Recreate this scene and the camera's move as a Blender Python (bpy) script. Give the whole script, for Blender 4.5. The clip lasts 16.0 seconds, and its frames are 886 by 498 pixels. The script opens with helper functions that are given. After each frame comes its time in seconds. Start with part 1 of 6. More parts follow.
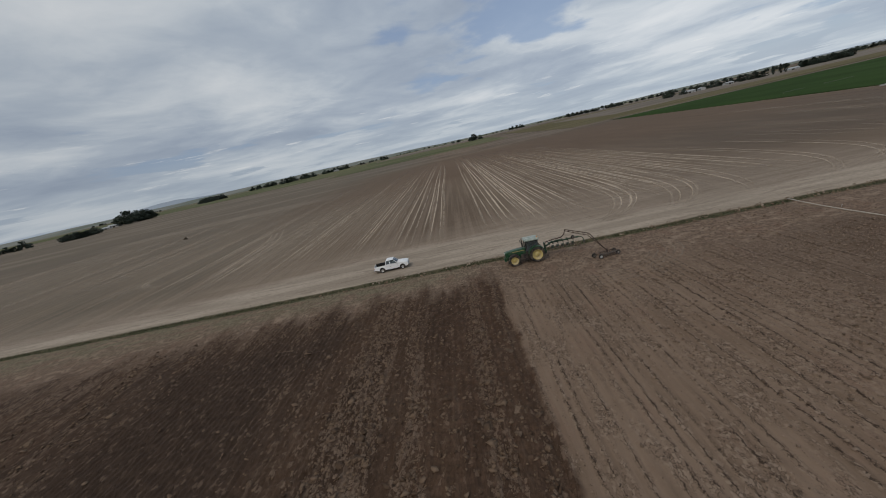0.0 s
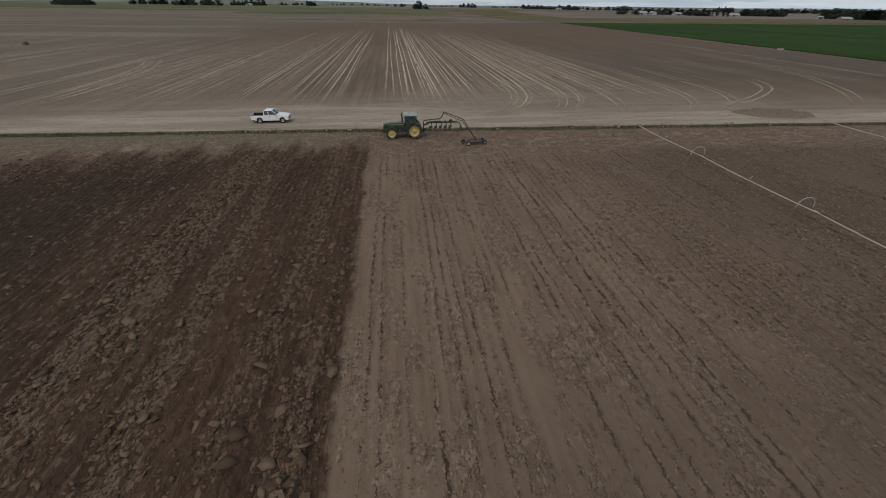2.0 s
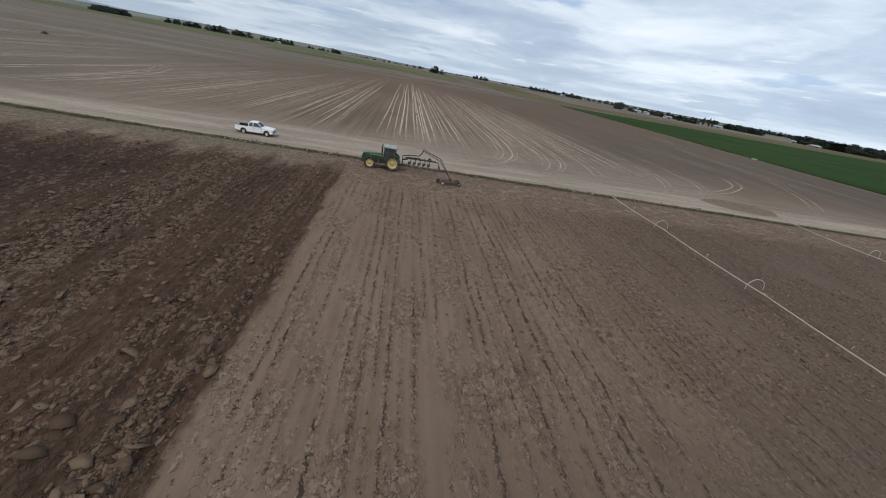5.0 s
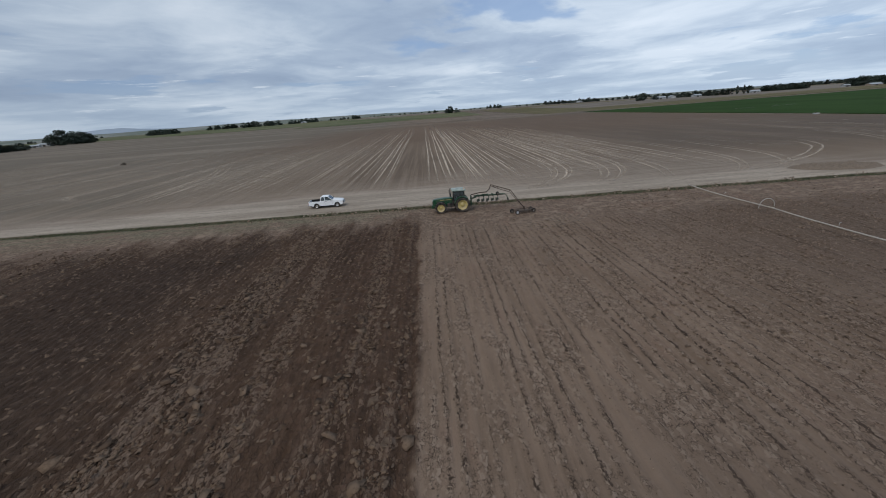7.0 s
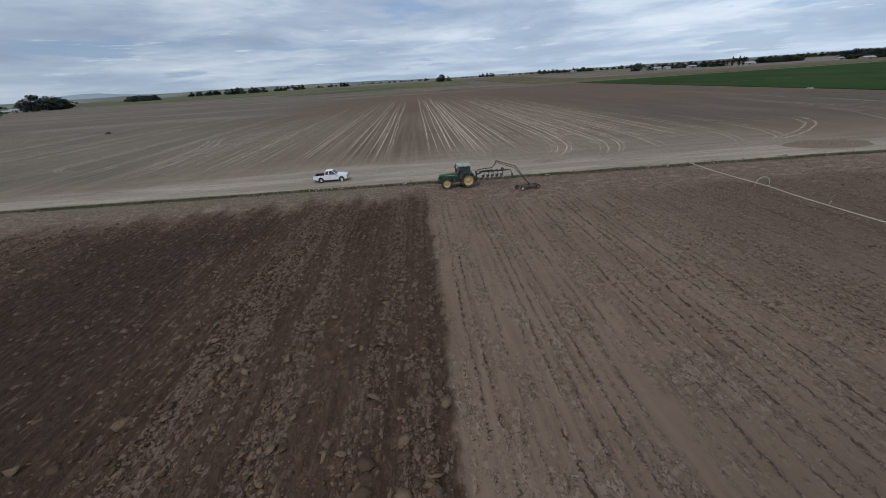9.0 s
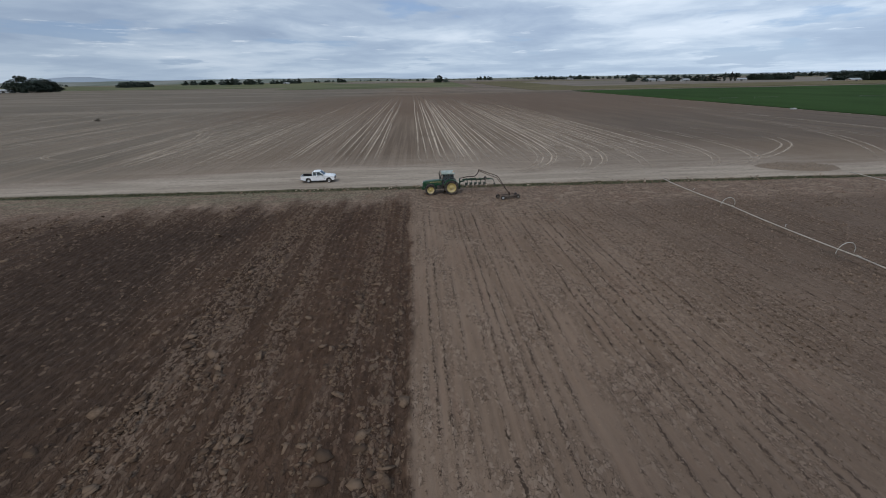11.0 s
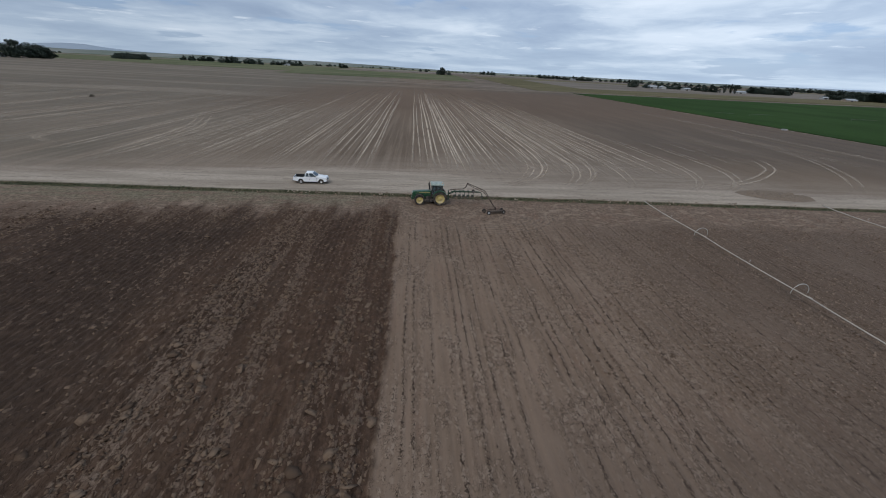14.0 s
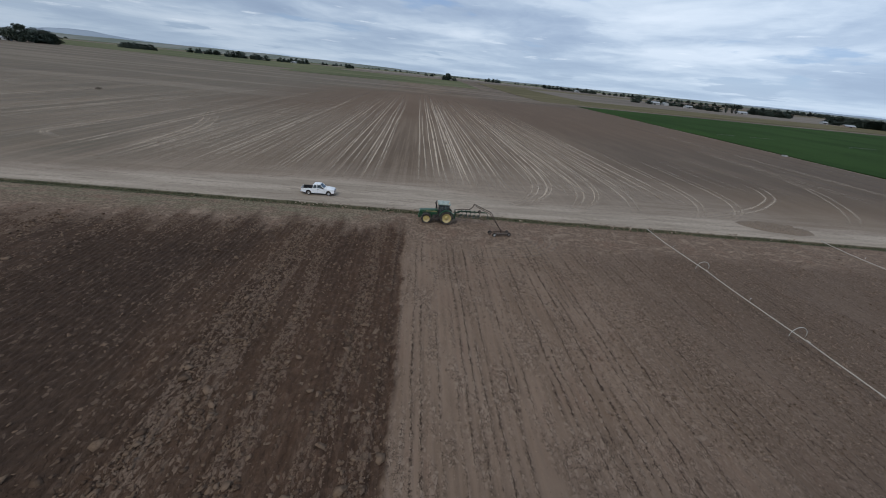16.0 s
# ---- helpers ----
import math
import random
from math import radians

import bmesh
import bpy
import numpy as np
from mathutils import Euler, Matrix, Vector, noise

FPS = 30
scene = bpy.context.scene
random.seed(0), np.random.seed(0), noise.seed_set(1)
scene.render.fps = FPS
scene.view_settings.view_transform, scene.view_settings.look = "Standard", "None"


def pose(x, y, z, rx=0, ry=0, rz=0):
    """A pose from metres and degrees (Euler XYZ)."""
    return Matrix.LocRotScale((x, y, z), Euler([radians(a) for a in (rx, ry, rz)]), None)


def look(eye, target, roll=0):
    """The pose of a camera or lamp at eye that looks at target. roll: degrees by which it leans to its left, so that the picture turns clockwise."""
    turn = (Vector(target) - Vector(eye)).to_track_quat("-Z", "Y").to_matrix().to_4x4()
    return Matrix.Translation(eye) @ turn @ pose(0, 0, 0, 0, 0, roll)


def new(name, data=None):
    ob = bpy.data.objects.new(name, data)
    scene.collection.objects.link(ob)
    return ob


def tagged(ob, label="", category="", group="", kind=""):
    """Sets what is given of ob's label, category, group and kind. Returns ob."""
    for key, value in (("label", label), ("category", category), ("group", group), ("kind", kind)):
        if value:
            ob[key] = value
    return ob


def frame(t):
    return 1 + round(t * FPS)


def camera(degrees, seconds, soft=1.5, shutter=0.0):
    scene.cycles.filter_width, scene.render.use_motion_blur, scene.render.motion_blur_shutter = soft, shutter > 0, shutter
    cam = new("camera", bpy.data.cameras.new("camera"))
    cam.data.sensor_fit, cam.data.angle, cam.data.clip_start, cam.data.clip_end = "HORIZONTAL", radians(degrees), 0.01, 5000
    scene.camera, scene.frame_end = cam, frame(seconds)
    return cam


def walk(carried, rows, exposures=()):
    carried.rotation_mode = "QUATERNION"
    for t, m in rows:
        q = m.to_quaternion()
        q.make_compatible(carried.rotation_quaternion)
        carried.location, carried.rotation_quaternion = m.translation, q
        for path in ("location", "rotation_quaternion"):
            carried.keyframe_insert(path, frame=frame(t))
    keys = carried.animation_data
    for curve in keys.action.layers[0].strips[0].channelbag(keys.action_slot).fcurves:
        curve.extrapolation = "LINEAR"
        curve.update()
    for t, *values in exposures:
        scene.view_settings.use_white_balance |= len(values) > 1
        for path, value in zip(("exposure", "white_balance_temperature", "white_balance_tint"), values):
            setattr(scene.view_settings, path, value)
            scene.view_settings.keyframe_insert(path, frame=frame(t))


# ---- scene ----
cam = camera(98.2, 16.0, 1.0)
PATH = [
    (0, (0.257, -0.258, 14.723), (0.1130, 1.6690, 14.2060), -13.20),
    (0.5, (1.193, -0.960, 14.354), (1.2140, 0.9700, 13.8330), -13.70),
    (1, (2.517, -1.826, 13.950), (2.6040, 0.0520, 13.2680), -12.60),
    (1.5, (4.017, -2.743, 13.560), (4.1430, -0.9340, 12.7160), -9.20),
    (1.7, (4.612, -3.122, 13.370), (4.7565, -1.4101, 12.3458), -4.47),
    (1.8, (4.907, -3.303, 13.271), (5.0698, -1.6117, 12.2156), -2.43),
    (2, (5.501, -3.619, 13.082), (5.7000, -1.9430, 12.0090), 0.70),
    (2.2, (6.100, -3.846, 12.924), (6.3103, -2.1889, 11.8246), 2.96),
    (2.3, (6.395, -3.928, 12.858), (6.6105, -2.2419, 11.8037), 3.64),
    (2.5, (6.962, -4.039, 12.747), (7.1920, -2.3030, 11.7810), 4.90),
    (3, (8.128, -4.139, 12.524), (8.3930, -2.3790, 11.6100), 8.80),
    (3.5, (8.825, -4.210, 12.165), (9.1190, -2.4330, 11.2950), 9.90),
    (3.7, (8.964, -4.207, 11.994), (9.2770, -2.4190, 11.1540), 10.50),
    (5.8, (6.894, -3.463, 11.130), (7.1290, -1.6520, 10.3140), 9.80),
    (6, (6.448, -3.421, 11.100), (6.6710, -1.5980, 10.3080), 9.40),
    (6.5, (5.180, -3.308, 11.200), (5.3590, -1.4460, 10.4920), 6.90),
    (6.7, (4.650, -3.274, 11.273), (4.7984, -1.3973, 10.5962), 4.69),
    (6.8, (4.388, -3.265, 11.310), (4.4944, -1.3857, 10.6330), 1.56),
    (7, (3.878, -3.274, 11.381), (3.9090, -1.3920, 10.7050), -4.40),
    (7.2, (3.401, -3.327, 11.445), (3.3847, -1.4652, 10.7135), -7.78),
    (7.3, (3.180, -3.365, 11.475), (3.1516, -1.5064, 10.7372), -8.92),
    (7.5, (2.788, -3.454, 11.535), (2.7390, -1.6040, 10.7780), -10.70),
    (7.7, (2.475, -3.546, 11.598), (2.4146, -1.6998, 10.8305), -11.88),
    (7.8, (2.351, -3.592, 11.632), (2.2967, -1.7469, 10.8613), -11.72),
    (8, (2.168, -3.686, 11.705), (2.1540, -1.8480, 10.9160), -8.90),
    (8.5, (2.022, -3.937, 11.927), (2.0530, -2.1050, 11.1270), -6.20),
    (9, (2.047, -4.197, 12.169), (2.1160, -2.3700, 11.3570), -3.80),
    (9.5, (2.202, -4.435, 12.411), (2.2850, -2.6100, 11.5960), -3.20),
    (10, (2.474, -4.695, 12.692), (2.5700, -2.8730, 11.8740), -2.50),
    (10.2, (2.666, -4.855, 12.734), (2.7660, -3.0290, 11.9240), -2.20),
    (12.5, (3.853, -5.565, 14.387), (3.9840, -3.7500, 13.5580), 1.00),
    (13, (4.047, -5.694, 14.784), (4.1790, -3.8830, 13.9450), 1.40),
    (13.5, (4.152, -5.747, 15.211), (4.2890, -3.9380, 14.3690), 1.80),
    (14, (4.148, -5.757, 15.619), (4.2980, -3.9500, 14.7740), 2.90),
    (14.5, (4.087, -5.708, 16.086), (4.2430, -3.9010, 15.2450), 3.50),
    (15, (3.891, -5.615, 16.544), (4.0690, -3.8050, 15.7110), 5.10),
    (15.5, (3.566, -5.485, 16.980), (3.7360, -3.6730, 16.1490), 5.60),
    (16, (3.086, -5.303, 17.480), (3.2510, -3.4890, 16.6540), 5.80),
]
EXPOSURES = [
    (0.0, -0.43, 6560, 10), (1.0, -0.45, 6520, 10), (1.7, -0.49, 6600, 10), (2.2, -0.31, 6520, 10), (3.0, 0.0, 6370, 10), (3.5, 0.02, 6350, 10),
    (6.0, -0.09, 6050, 9), (7.0, -0.24, 5950, 9), (8.0, -0.28, 5940, 9), (9.0, -0.24, 5930, 9), (12.5, -0.20, 5880, 9), (16.0, -0.22, 5830, 9),
]
walk(cam, [(t, look(eye, target, roll)) for t, eye, target, roll in PATH], EXPOSURES)

# ---- world and light ----
SUN_EL, SUN_AZ = 48.0, 215.0
world = bpy.data.worlds.new("overcast_sky")
scene.world = world
world.use_nodes = True


def node(tree, kind, links=None, **values):
    """Make a node, set its properties or inputs, and link given sockets."""
    n = tree.nodes.new(kind)
    for key, v in values.items():
        if key == "operation":
            n.operation = v
        elif key == "blend":
            n.data_type, n.blend_type = "RGBA", v
        elif key == "attribute":
            n.attribute_name = v
        elif key == "clamp":
            n.use_clamp = v
        elif key == "stops":
            ramp = n.color_ramp
            while len(ramp.elements) < len(v):
                ramp.elements.new(0.5)
            for e, (p, c) in zip(ramp.elements, v):
                e.position, e.color = p, (*c, 1) if len(c) == 3 else c
        elif key == "distance":
            n.distance = v
    for key, v in (links or {}).items():
        sock = n.inputs[key]
        if isinstance(v, bpy.types.NodeSocket):
            tree.links.new(v, sock)
        elif isinstance(v, tuple) and len(v) == 3 and sock.type == "RGBA":
            sock.default_value = (*v, 1)
        else:
            sock.default_value = v
    return n


def maths(tree, op, a, b=0.0, c=0.0, clamp=False):
    n = node(tree, "ShaderNodeMath", {0: a, 1: b, 2: c}, operation=op, clamp=clamp)
    return n.outputs[0]


def blend(tree, fac, a, b, how="MIX"):
    n = node(tree, "ShaderNodeMix", {0: fac, 6: a, 7: b}, blend=how)
    return n.outputs[2]


def smooth(tree, value, lo, hi):
    n = node(tree, "ShaderNodeMapRange", {"Value": value, "From Min": lo, "From Max": hi})
    n.interpolation_type = "SMOOTHSTEP"
    return n.outputs[0]


def grain(tree, vec, scale, detail=4.0, rough=0.55, stretch=None):
    if stretch:
        vec = node(tree, "ShaderNodeMapping", {"Vector": vec, "Scale": stretch}).outputs[0]
    n = node(tree, "ShaderNodeTexNoise", {"Vector": vec, "Scale": scale, "Detail": detail, "Roughness": rough})
    return n.outputs["Fac"]


def shaken_sky(t, vec):
    n = node(t, "ShaderNodeTexNoise", {"Vector": vec, "Scale": 0.6, "Detail": 3.0, "Roughness": 0.5}).outputs["Color"]
    n = node(t, "ShaderNodeVectorMath", {0: n, 1: (0.5, 0.5, 0.5)}, operation="SUBTRACT").outputs[0]
    n = node(t, "ShaderNodeVectorMath", {0: n, "Scale": 1.1}, operation="SCALE").outputs[0]
    return node(t, "ShaderNodeVectorMath", {0: vec, 1: n}, operation="ADD").outputs[0]


def build_sky():
    t = world.node_tree
    t.nodes.clear()
    out = t.nodes.new("ShaderNodeOutputWorld")
    sky = t.nodes.new("ShaderNodeTexSky")
    sky.sky_type, sky.sun_disc = "NISHITA", False
    sky.sun_elevation, sky.sun_rotation = radians(SUN_EL), radians(SUN_AZ)
    blue = node(t, "ShaderNodeVectorMath", {0: sky.outputs[0], "Scale": 0.085}, operation="SCALE").outputs[0]
    co = t.nodes.new("ShaderNodeTexCoord").outputs["Generated"]
    sep = node(t, "ShaderNodeSeparateXYZ", {0: co})
    up = maths(t, "ADD", maths(t, "MAXIMUM", sep.outputs[2], 0.0), 0.085)
    flat = node(t, "ShaderNodeCombineXYZ", {0: maths(t, "DIVIDE", sep.outputs[0], up), 1: maths(t, "DIVIDE", sep.outputs[1], up), 2: 0.0}).outputs[0]
    flat = node(t, "ShaderNodeMapping", {"Vector": flat, "Location": (3.1, 1.7, 0.0), "Rotation": (0, 0, radians(28))}).outputs[0]
    loose = shaken_sky(t, flat)
    cover = grain(t, flat, 0.42, 5.0, 0.5, (1.2, 0.8, 1.0))
    mass = grain(t, loose, 0.40, 5.0, 0.45, (1.0, 1.0, 1.0))
    body = grain(t, loose, 1.2, 7.0, 0.55)
    wisp = grain(t, loose, 4.0, 6.0, 0.6, (1.2, 0.8, 1.0))
    shade = maths(t, "ADD", maths(t, "MULTIPLY", mass, 0.70), maths(t, "ADD", maths(t, "MULTIPLY", body, 0.22), maths(t, "MULTIPLY", wisp, 0.08)))
    cloud = node(t, "ShaderNodeValToRGB", {0: shade}, stops=[
        (0.36, (0.335, 0.405, 0.520)), (0.43, (0.410, 0.485, 0.595)), (0.49, (0.500, 0.575, 0.670)), (0.54, (0.640, 0.705, 0.775)), (0.61, (0.790, 0.835, 0.880))]).outputs[0]
    gap = smooth(t, maths(t, "ADD", cover, maths(t, "MULTIPLY", maths(t, "SUBTRACT", body, 0.5), 0.3)), 0.42, 0.36)
    open_sky = blend(t, 0.6, blue, (0.34, 0.46, 0.70))
    col = blend(t, maths(t, "MULTIPLY", gap, 0.8), cloud, open_sky)
    # distant cloud low over the land runs together
    low = smooth(t, sep.outputs[2], 0.13, 0.0)
    col = blend(t, maths(t, "MULTIPLY", low, 0.5), col, (0.500, 0.580, 0.655))
    # small lit cloud rims, thin and level in the distance
    shred = grain(t, node(t, "ShaderNodeVectorMath", {0: co, 1: (9.0, 9.0, 95.0)}, operation="MULTIPLY").outputs[0], 1.0, 5.0, 0.6)
    shred = maths(t, "MULTIPLY", smooth(t, shred, 0.60, 0.72), maths(t, "MULTIPLY", smooth(t, sep.outputs[2], 0.02, 0.05), smooth(t, sep.outputs[2], 0.20, 0.08)))
    col = blend(t, maths(t, "MULTIPLY", shred, 0.55), col, (0.88, 0.91, 0.93))
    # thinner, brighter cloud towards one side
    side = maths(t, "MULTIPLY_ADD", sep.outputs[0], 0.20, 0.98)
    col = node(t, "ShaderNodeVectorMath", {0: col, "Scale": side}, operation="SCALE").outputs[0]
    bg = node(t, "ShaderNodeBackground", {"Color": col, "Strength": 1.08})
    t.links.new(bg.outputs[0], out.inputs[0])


build_sky()
sun_data = bpy.data.lights.new("sun", "SUN")
sun_data.energy, sun_data.angle, sun_data.color = 1.55, radians(24), (1.0, 0.90, 0.77)
sun = new("sun", sun_data)
sun.matrix_world = look((0, 0, 60), (-math.sin(radians(SUN_AZ)) * 10, -math.cos(radians(SUN_AZ)) * 10, 60 - 10 * math.tan(radians(SUN_EL))))

# ---- materials ----
def material(name):
    m = bpy.data.materials.new(name)
    m.use_nodes = True
    t = m.node_tree
    b = t.nodes["Principled BSDF"]
    b.inputs["Specular IOR Level"].default_value = 0.3
    return m, t, b


def place_of(t):
    return t.nodes.new("ShaderNodeNewGeometry").outputs["Position"]


def bump(t, b, height, strength=0.4, dist=0.05):
    n = node(t, "ShaderNodeBump", {"Height": height, "Strength": strength, "Distance": dist})
    t.links.new(n.outputs[0], b.inputs["Normal"])


def plain(name, colour, rough=0.5, metal=0.0, spread=0.12, scale=3.0, dust=0.0, dust_colour=(0.27, 0.21, 0.165)):
    """Paint, rubber or metal with grain and field dust."""
    m, t, b = material(name)
    co = t.nodes.new("ShaderNodeTexCoord").outputs["Object"]
    n1, n2 = grain(t, co, scale, 5.0), grain(t, co, scale * 9, 3.0)
    v = maths(t, "ADD", maths(t, "MULTIPLY", n1, 0.65), maths(t, "MULTIPLY", n2, 0.35))
    dark, light = tuple(c * (1 - spread) for c in colour), tuple(min(1, c * (1 + spread)) for c in colour)
    col = blend(t, smooth(t, v, 0.35, 0.65), dark, light)
    if dust:
        col = blend(t, maths(t, "MULTIPLY", smooth(t, n1, 0.38, 0.68), dust), col, dust_colour)
    t.links.new(col, b.inputs["Base Color"])
    b.inputs["Roughness"].default_value, b.inputs["Metallic"].default_value = rough, metal
    bump(t, b, n2, 0.12, 0.01)
    return m


def glass(name, tint=(0.16, 0.20, 0.21)):
    m, t, b = material(name)
    b.inputs["Base Color"].default_value = (*tint, 1)
    b.inputs["Roughness"].default_value, b.inputs["Specular IOR Level"].default_value = 0.06, 0.6
    b.inputs["Transmission Weight"].default_value = 0.75
    return m


def cells(t, vec, scale, stretch=None, feature="F1"):
    """Broken cells: distance, and a random value for each cell."""
    if stretch:
        vec = node(t, "ShaderNodeMapping", {"Vector": vec, "Scale": stretch}).outputs[0]
    n = node(t, "ShaderNodeTexVoronoi", {"Vector": vec, "Scale": scale})
    n.feature = feature
    if feature == "DISTANCE_TO_EDGE":
        return n.outputs["Distance"], None
    return n.outputs["Distance"], node(t, "ShaderNodeSeparateColor", {0: n.outputs["Color"]}).outputs[0]


def shaken(t, vec, scale, amount):
    """The place, shaken by noise, so that cells get ragged rims."""
    n = node(t, "ShaderNodeTexNoise", {"Vector": vec, "Scale": scale, "Detail": 3.0, "Roughness": 0.6}).outputs["Color"]
    off = node(t, "ShaderNodeVectorMath", {0: n, 1: (0.5, 0.5, 0.5)}, operation="SUBTRACT").outputs[0]
    off = node(t, "ShaderNodeVectorMath", {0: off, "Scale": amount}, operation="SCALE").outputs[0]
    return node(t, "ShaderNodeVectorMath", {0: vec, 1: off}, operation="ADD").outputs[0]


def field_colour(t, p):
    """Colour of the fine tilled soil across the road."""
    sep = node(t, "ShaderNodeSeparateXYZ", {0: p})
    wide = grain(t, p, 0.012, 4.0, 0.5, (1.6, 0.5, 1.0))
    mid = grain(t, p, 0.09, 5.0, 0.6, (1.8, 0.28, 1.0))
    fine = grain(t, shaken(t, p, 0.8, 0.8), 1.5, 6.0, 0.7, (1.3, 0.5, 1.0))
    col = blend(t, smooth(t, wide, 0.36, 0.64), (0.114, 0.083, 0.058), (0.171, 0.124, 0.085))
    # greyer, drier silt on one side, darker loam on the other
    col = blend(t, maths(t, "MULTIPLY", smooth(t, sep.outputs[0], -5.0, -60.0), 0.85), col, (0.127, 0.109, 0.083))
    loam = maths(t, "MULTIPLY", smooth(t, sep.outputs[0], 38.0, 66.0), smooth(t, sep.outputs[1], 56.0, 84.0))
    col = blend(t, maths(t, "MULTIPLY", loam, 0.8), col, (0.101, 0.077, 0.058))
    col = blend(t, maths(t, "MULTIPLY", smooth(t, mid, 0.42, 0.7), 0.4), col, (0.198, 0.150, 0.109))
    col = blend(t, maths(t, "MULTIPLY", smooth(t, sep.outputs[0], 95.0, 140.0), 0.5), col, (0.086, 0.066, 0.050))
    # moister brown soil down the middle of the field
    moist = maths(t, "MULTIPLY", maths(t, "MULTIPLY", smooth(t, sep.outputs[1], 100.0, 190.0), smooth(t, sep.outputs[0], -110.0, -45.0)), smooth(t, sep.outputs[1], 400.0, 330.0))
    col = blend(t, maths(t, "MULTIPLY", moist, 0.65), col, (0.128, 0.084, 0.055))
    # bands across the far end, and harrow streaks along the field
    band = grain(t, p, 0.02, 4.0, 0.55, (0.22, 1.6, 1.0))
    band = maths(t, "MULTIPLY", smooth(t, band, 0.48, 0.60), maths(t, "MAXIMUM", smooth(t, sep.outputs[1], 330.0, 420.0), maths(t, "MULTIPLY", smooth(t, sep.outputs[1], 110.0, 220.0), smooth(t, sep.outputs[0], -40.0, -110.0))))
    col = blend(t, maths(t, "MULTIPLY", band, 0.65), col, (0.222, 0.180, 0.138))
    comb = grain(t, p, 1.0, 5.0, 0.6, (0.95, 0.012, 1.0))
    worked = maths(t, "MULTIPLY", smooth(t, sep.outputs[1], 190.0, 90.0), smooth(t, sep.outputs[0], 68.0, 46.0))
    col = blend(t, maths(t, "MULTIPLY", maths(t, "MULTIPLY", smooth(t, comb, 0.44, 0.62), worked), 0.55), col, (0.235, 0.180, 0.134))
    return blend(t, maths(t, "MULTIPLY", smooth(t, fine, 0.42, 0.62), 0.3), col, (0.100, 0.070, 0.049))


ROW_X, ROW = 3.65, 0.56


def soil_ground():
    """One sheet of land: ploughed, unploughed, headland, ditch bank, road and tilled field by soil masks."""
    m, t, b = material("soil_land")
    p = place_of(t)
    sep = node(t, "ShaderNodeSeparateXYZ", {0: p})

    def mask(name):
        return node(t, "ShaderNodeAttribute", attribute=name).outputs["Fac"]
    field = field_colour(t, p)
    # unploughed stubble ground
    n1 = grain(t, p, 0.22, 5.0, 0.6, (1.4, 0.5, 1.0))
    n2 = grain(t, p, 2.4, 6.0, 0.68, (1.5, 0.7, 1.0))
    n3 = grain(t, p, 11.0, 4.0, 0.7)
    stub = blend(t, smooth(t, n1, 0.35, 0.65), (0.149, 0.103, 0.0715), (0.190, 0.134, 0.0955))
    stub = blend(t, maths(t, "MULTIPLY", smooth(t, n2, 0.50, 0.75), 0.32), stub, (0.234, 0.168, 0.121))
    rust = grain(t, p, 0.5, 4.0, 0.6, (1.0, 0.4, 1.0))
    stub = blend(t, maths(t, "MULTIPLY", smooth(t, rust, 0.52, 0.72), 0.4), stub, (0.177, 0.111, 0.079))
    stub = blend(t, maths(t, "MULTIPLY", smooth(t, n3, 0.40, 0.30), 0.45), stub, (0.080, 0.056, 0.040))
    # faint streaks along the working direction
    comb = grain(t, p, 1.0, 4.0, 0.55, (2.6, 0.10, 1.0))
    stub = blend(t, maths(t, "MULTIPLY", smooth(t, comb, 0.40, 0.62), 0.38), stub, (0.221, 0.156, 0.111))
    # old crop rows: thin, jagged, broken crevices and crumbly shoulders along each row
    wob = maths(t, "MULTIPLY", maths(t, "SUBTRACT", grain(t, p, 0.35, 2.0, 0.5, (1.0, 0.5, 1.0)), 0.5), 0.5)
    jag = maths(t, "MULTIPLY", maths(t, "SUBTRACT", grain(t, p, 3.2, 4.0, 0.75, (1.0, 0.8, 1.0)), 0.5), 0.55)
    v = maths(t, "DIVIDE", maths(t, "ADD", maths(t, "SUBTRACT", sep.outputs[0], ROW_X), maths(t, "ADD", wob, jag)), ROW)
    rown = maths(t, "ROUND", v)
    off = maths(t, "ABSOLUTE", maths(t, "SUBTRACT", v, rown))
    lane = node(t, "ShaderNodeCombineXYZ", {0: maths(t, "MULTIPLY", rown, 3.7), 1: maths(t, "MULTIPLY", sep.outputs[1], 0.10), 2: 0.0}).outputs[0]
    lane2 = node(t, "ShaderNodeCombineXYZ", {0: maths(t, "MULTIPLY", rown, 5.3), 1: maths(t, "MULTIPLY", sep.outputs[1], 1.1), 2: 4.0}).outputs[0]
    might = maths(t, "ADD", maths(t, "MULTIPLY", grain(t, lane, 1.0, 1.0), 0.6), maths(t, "MULTIPLY", grain(t, lane2, 1.0, 4.0, 0.7), 0.4))
    lot = node(t, "ShaderNodeTexWhiteNoise", {"Vector": node(t, "ShaderNodeCombineXYZ", {0: rown, 1: 0.0, 2: 0.0}).outputs[0]})
    might = maths(t, "ADD", might, maths(t, "MULTIPLY", maths(t, "SUBTRACT", lot.outputs["Value"], 0.60), 0.26))
    rag = shaken(t, p, 5.0, 0.30)
    lump, tone = cells(t, rag, 6.4, (1.4, 0.7, 1.0))
    rim, _ = cells(t, rag, 6.4, (1.4, 0.7, 1.0), "DISTANCE_TO_EDGE")
    patchy = smooth(t, grain(t, p, 0.45, 4.0, 0.65, (1.6, 0.45, 1.0)), 0.46, 0.60)
    near_row = maths(t, "MULTIPLY", smooth(t, off, 0.36, 0.06), smooth(t, might, 0.40, 0.52))
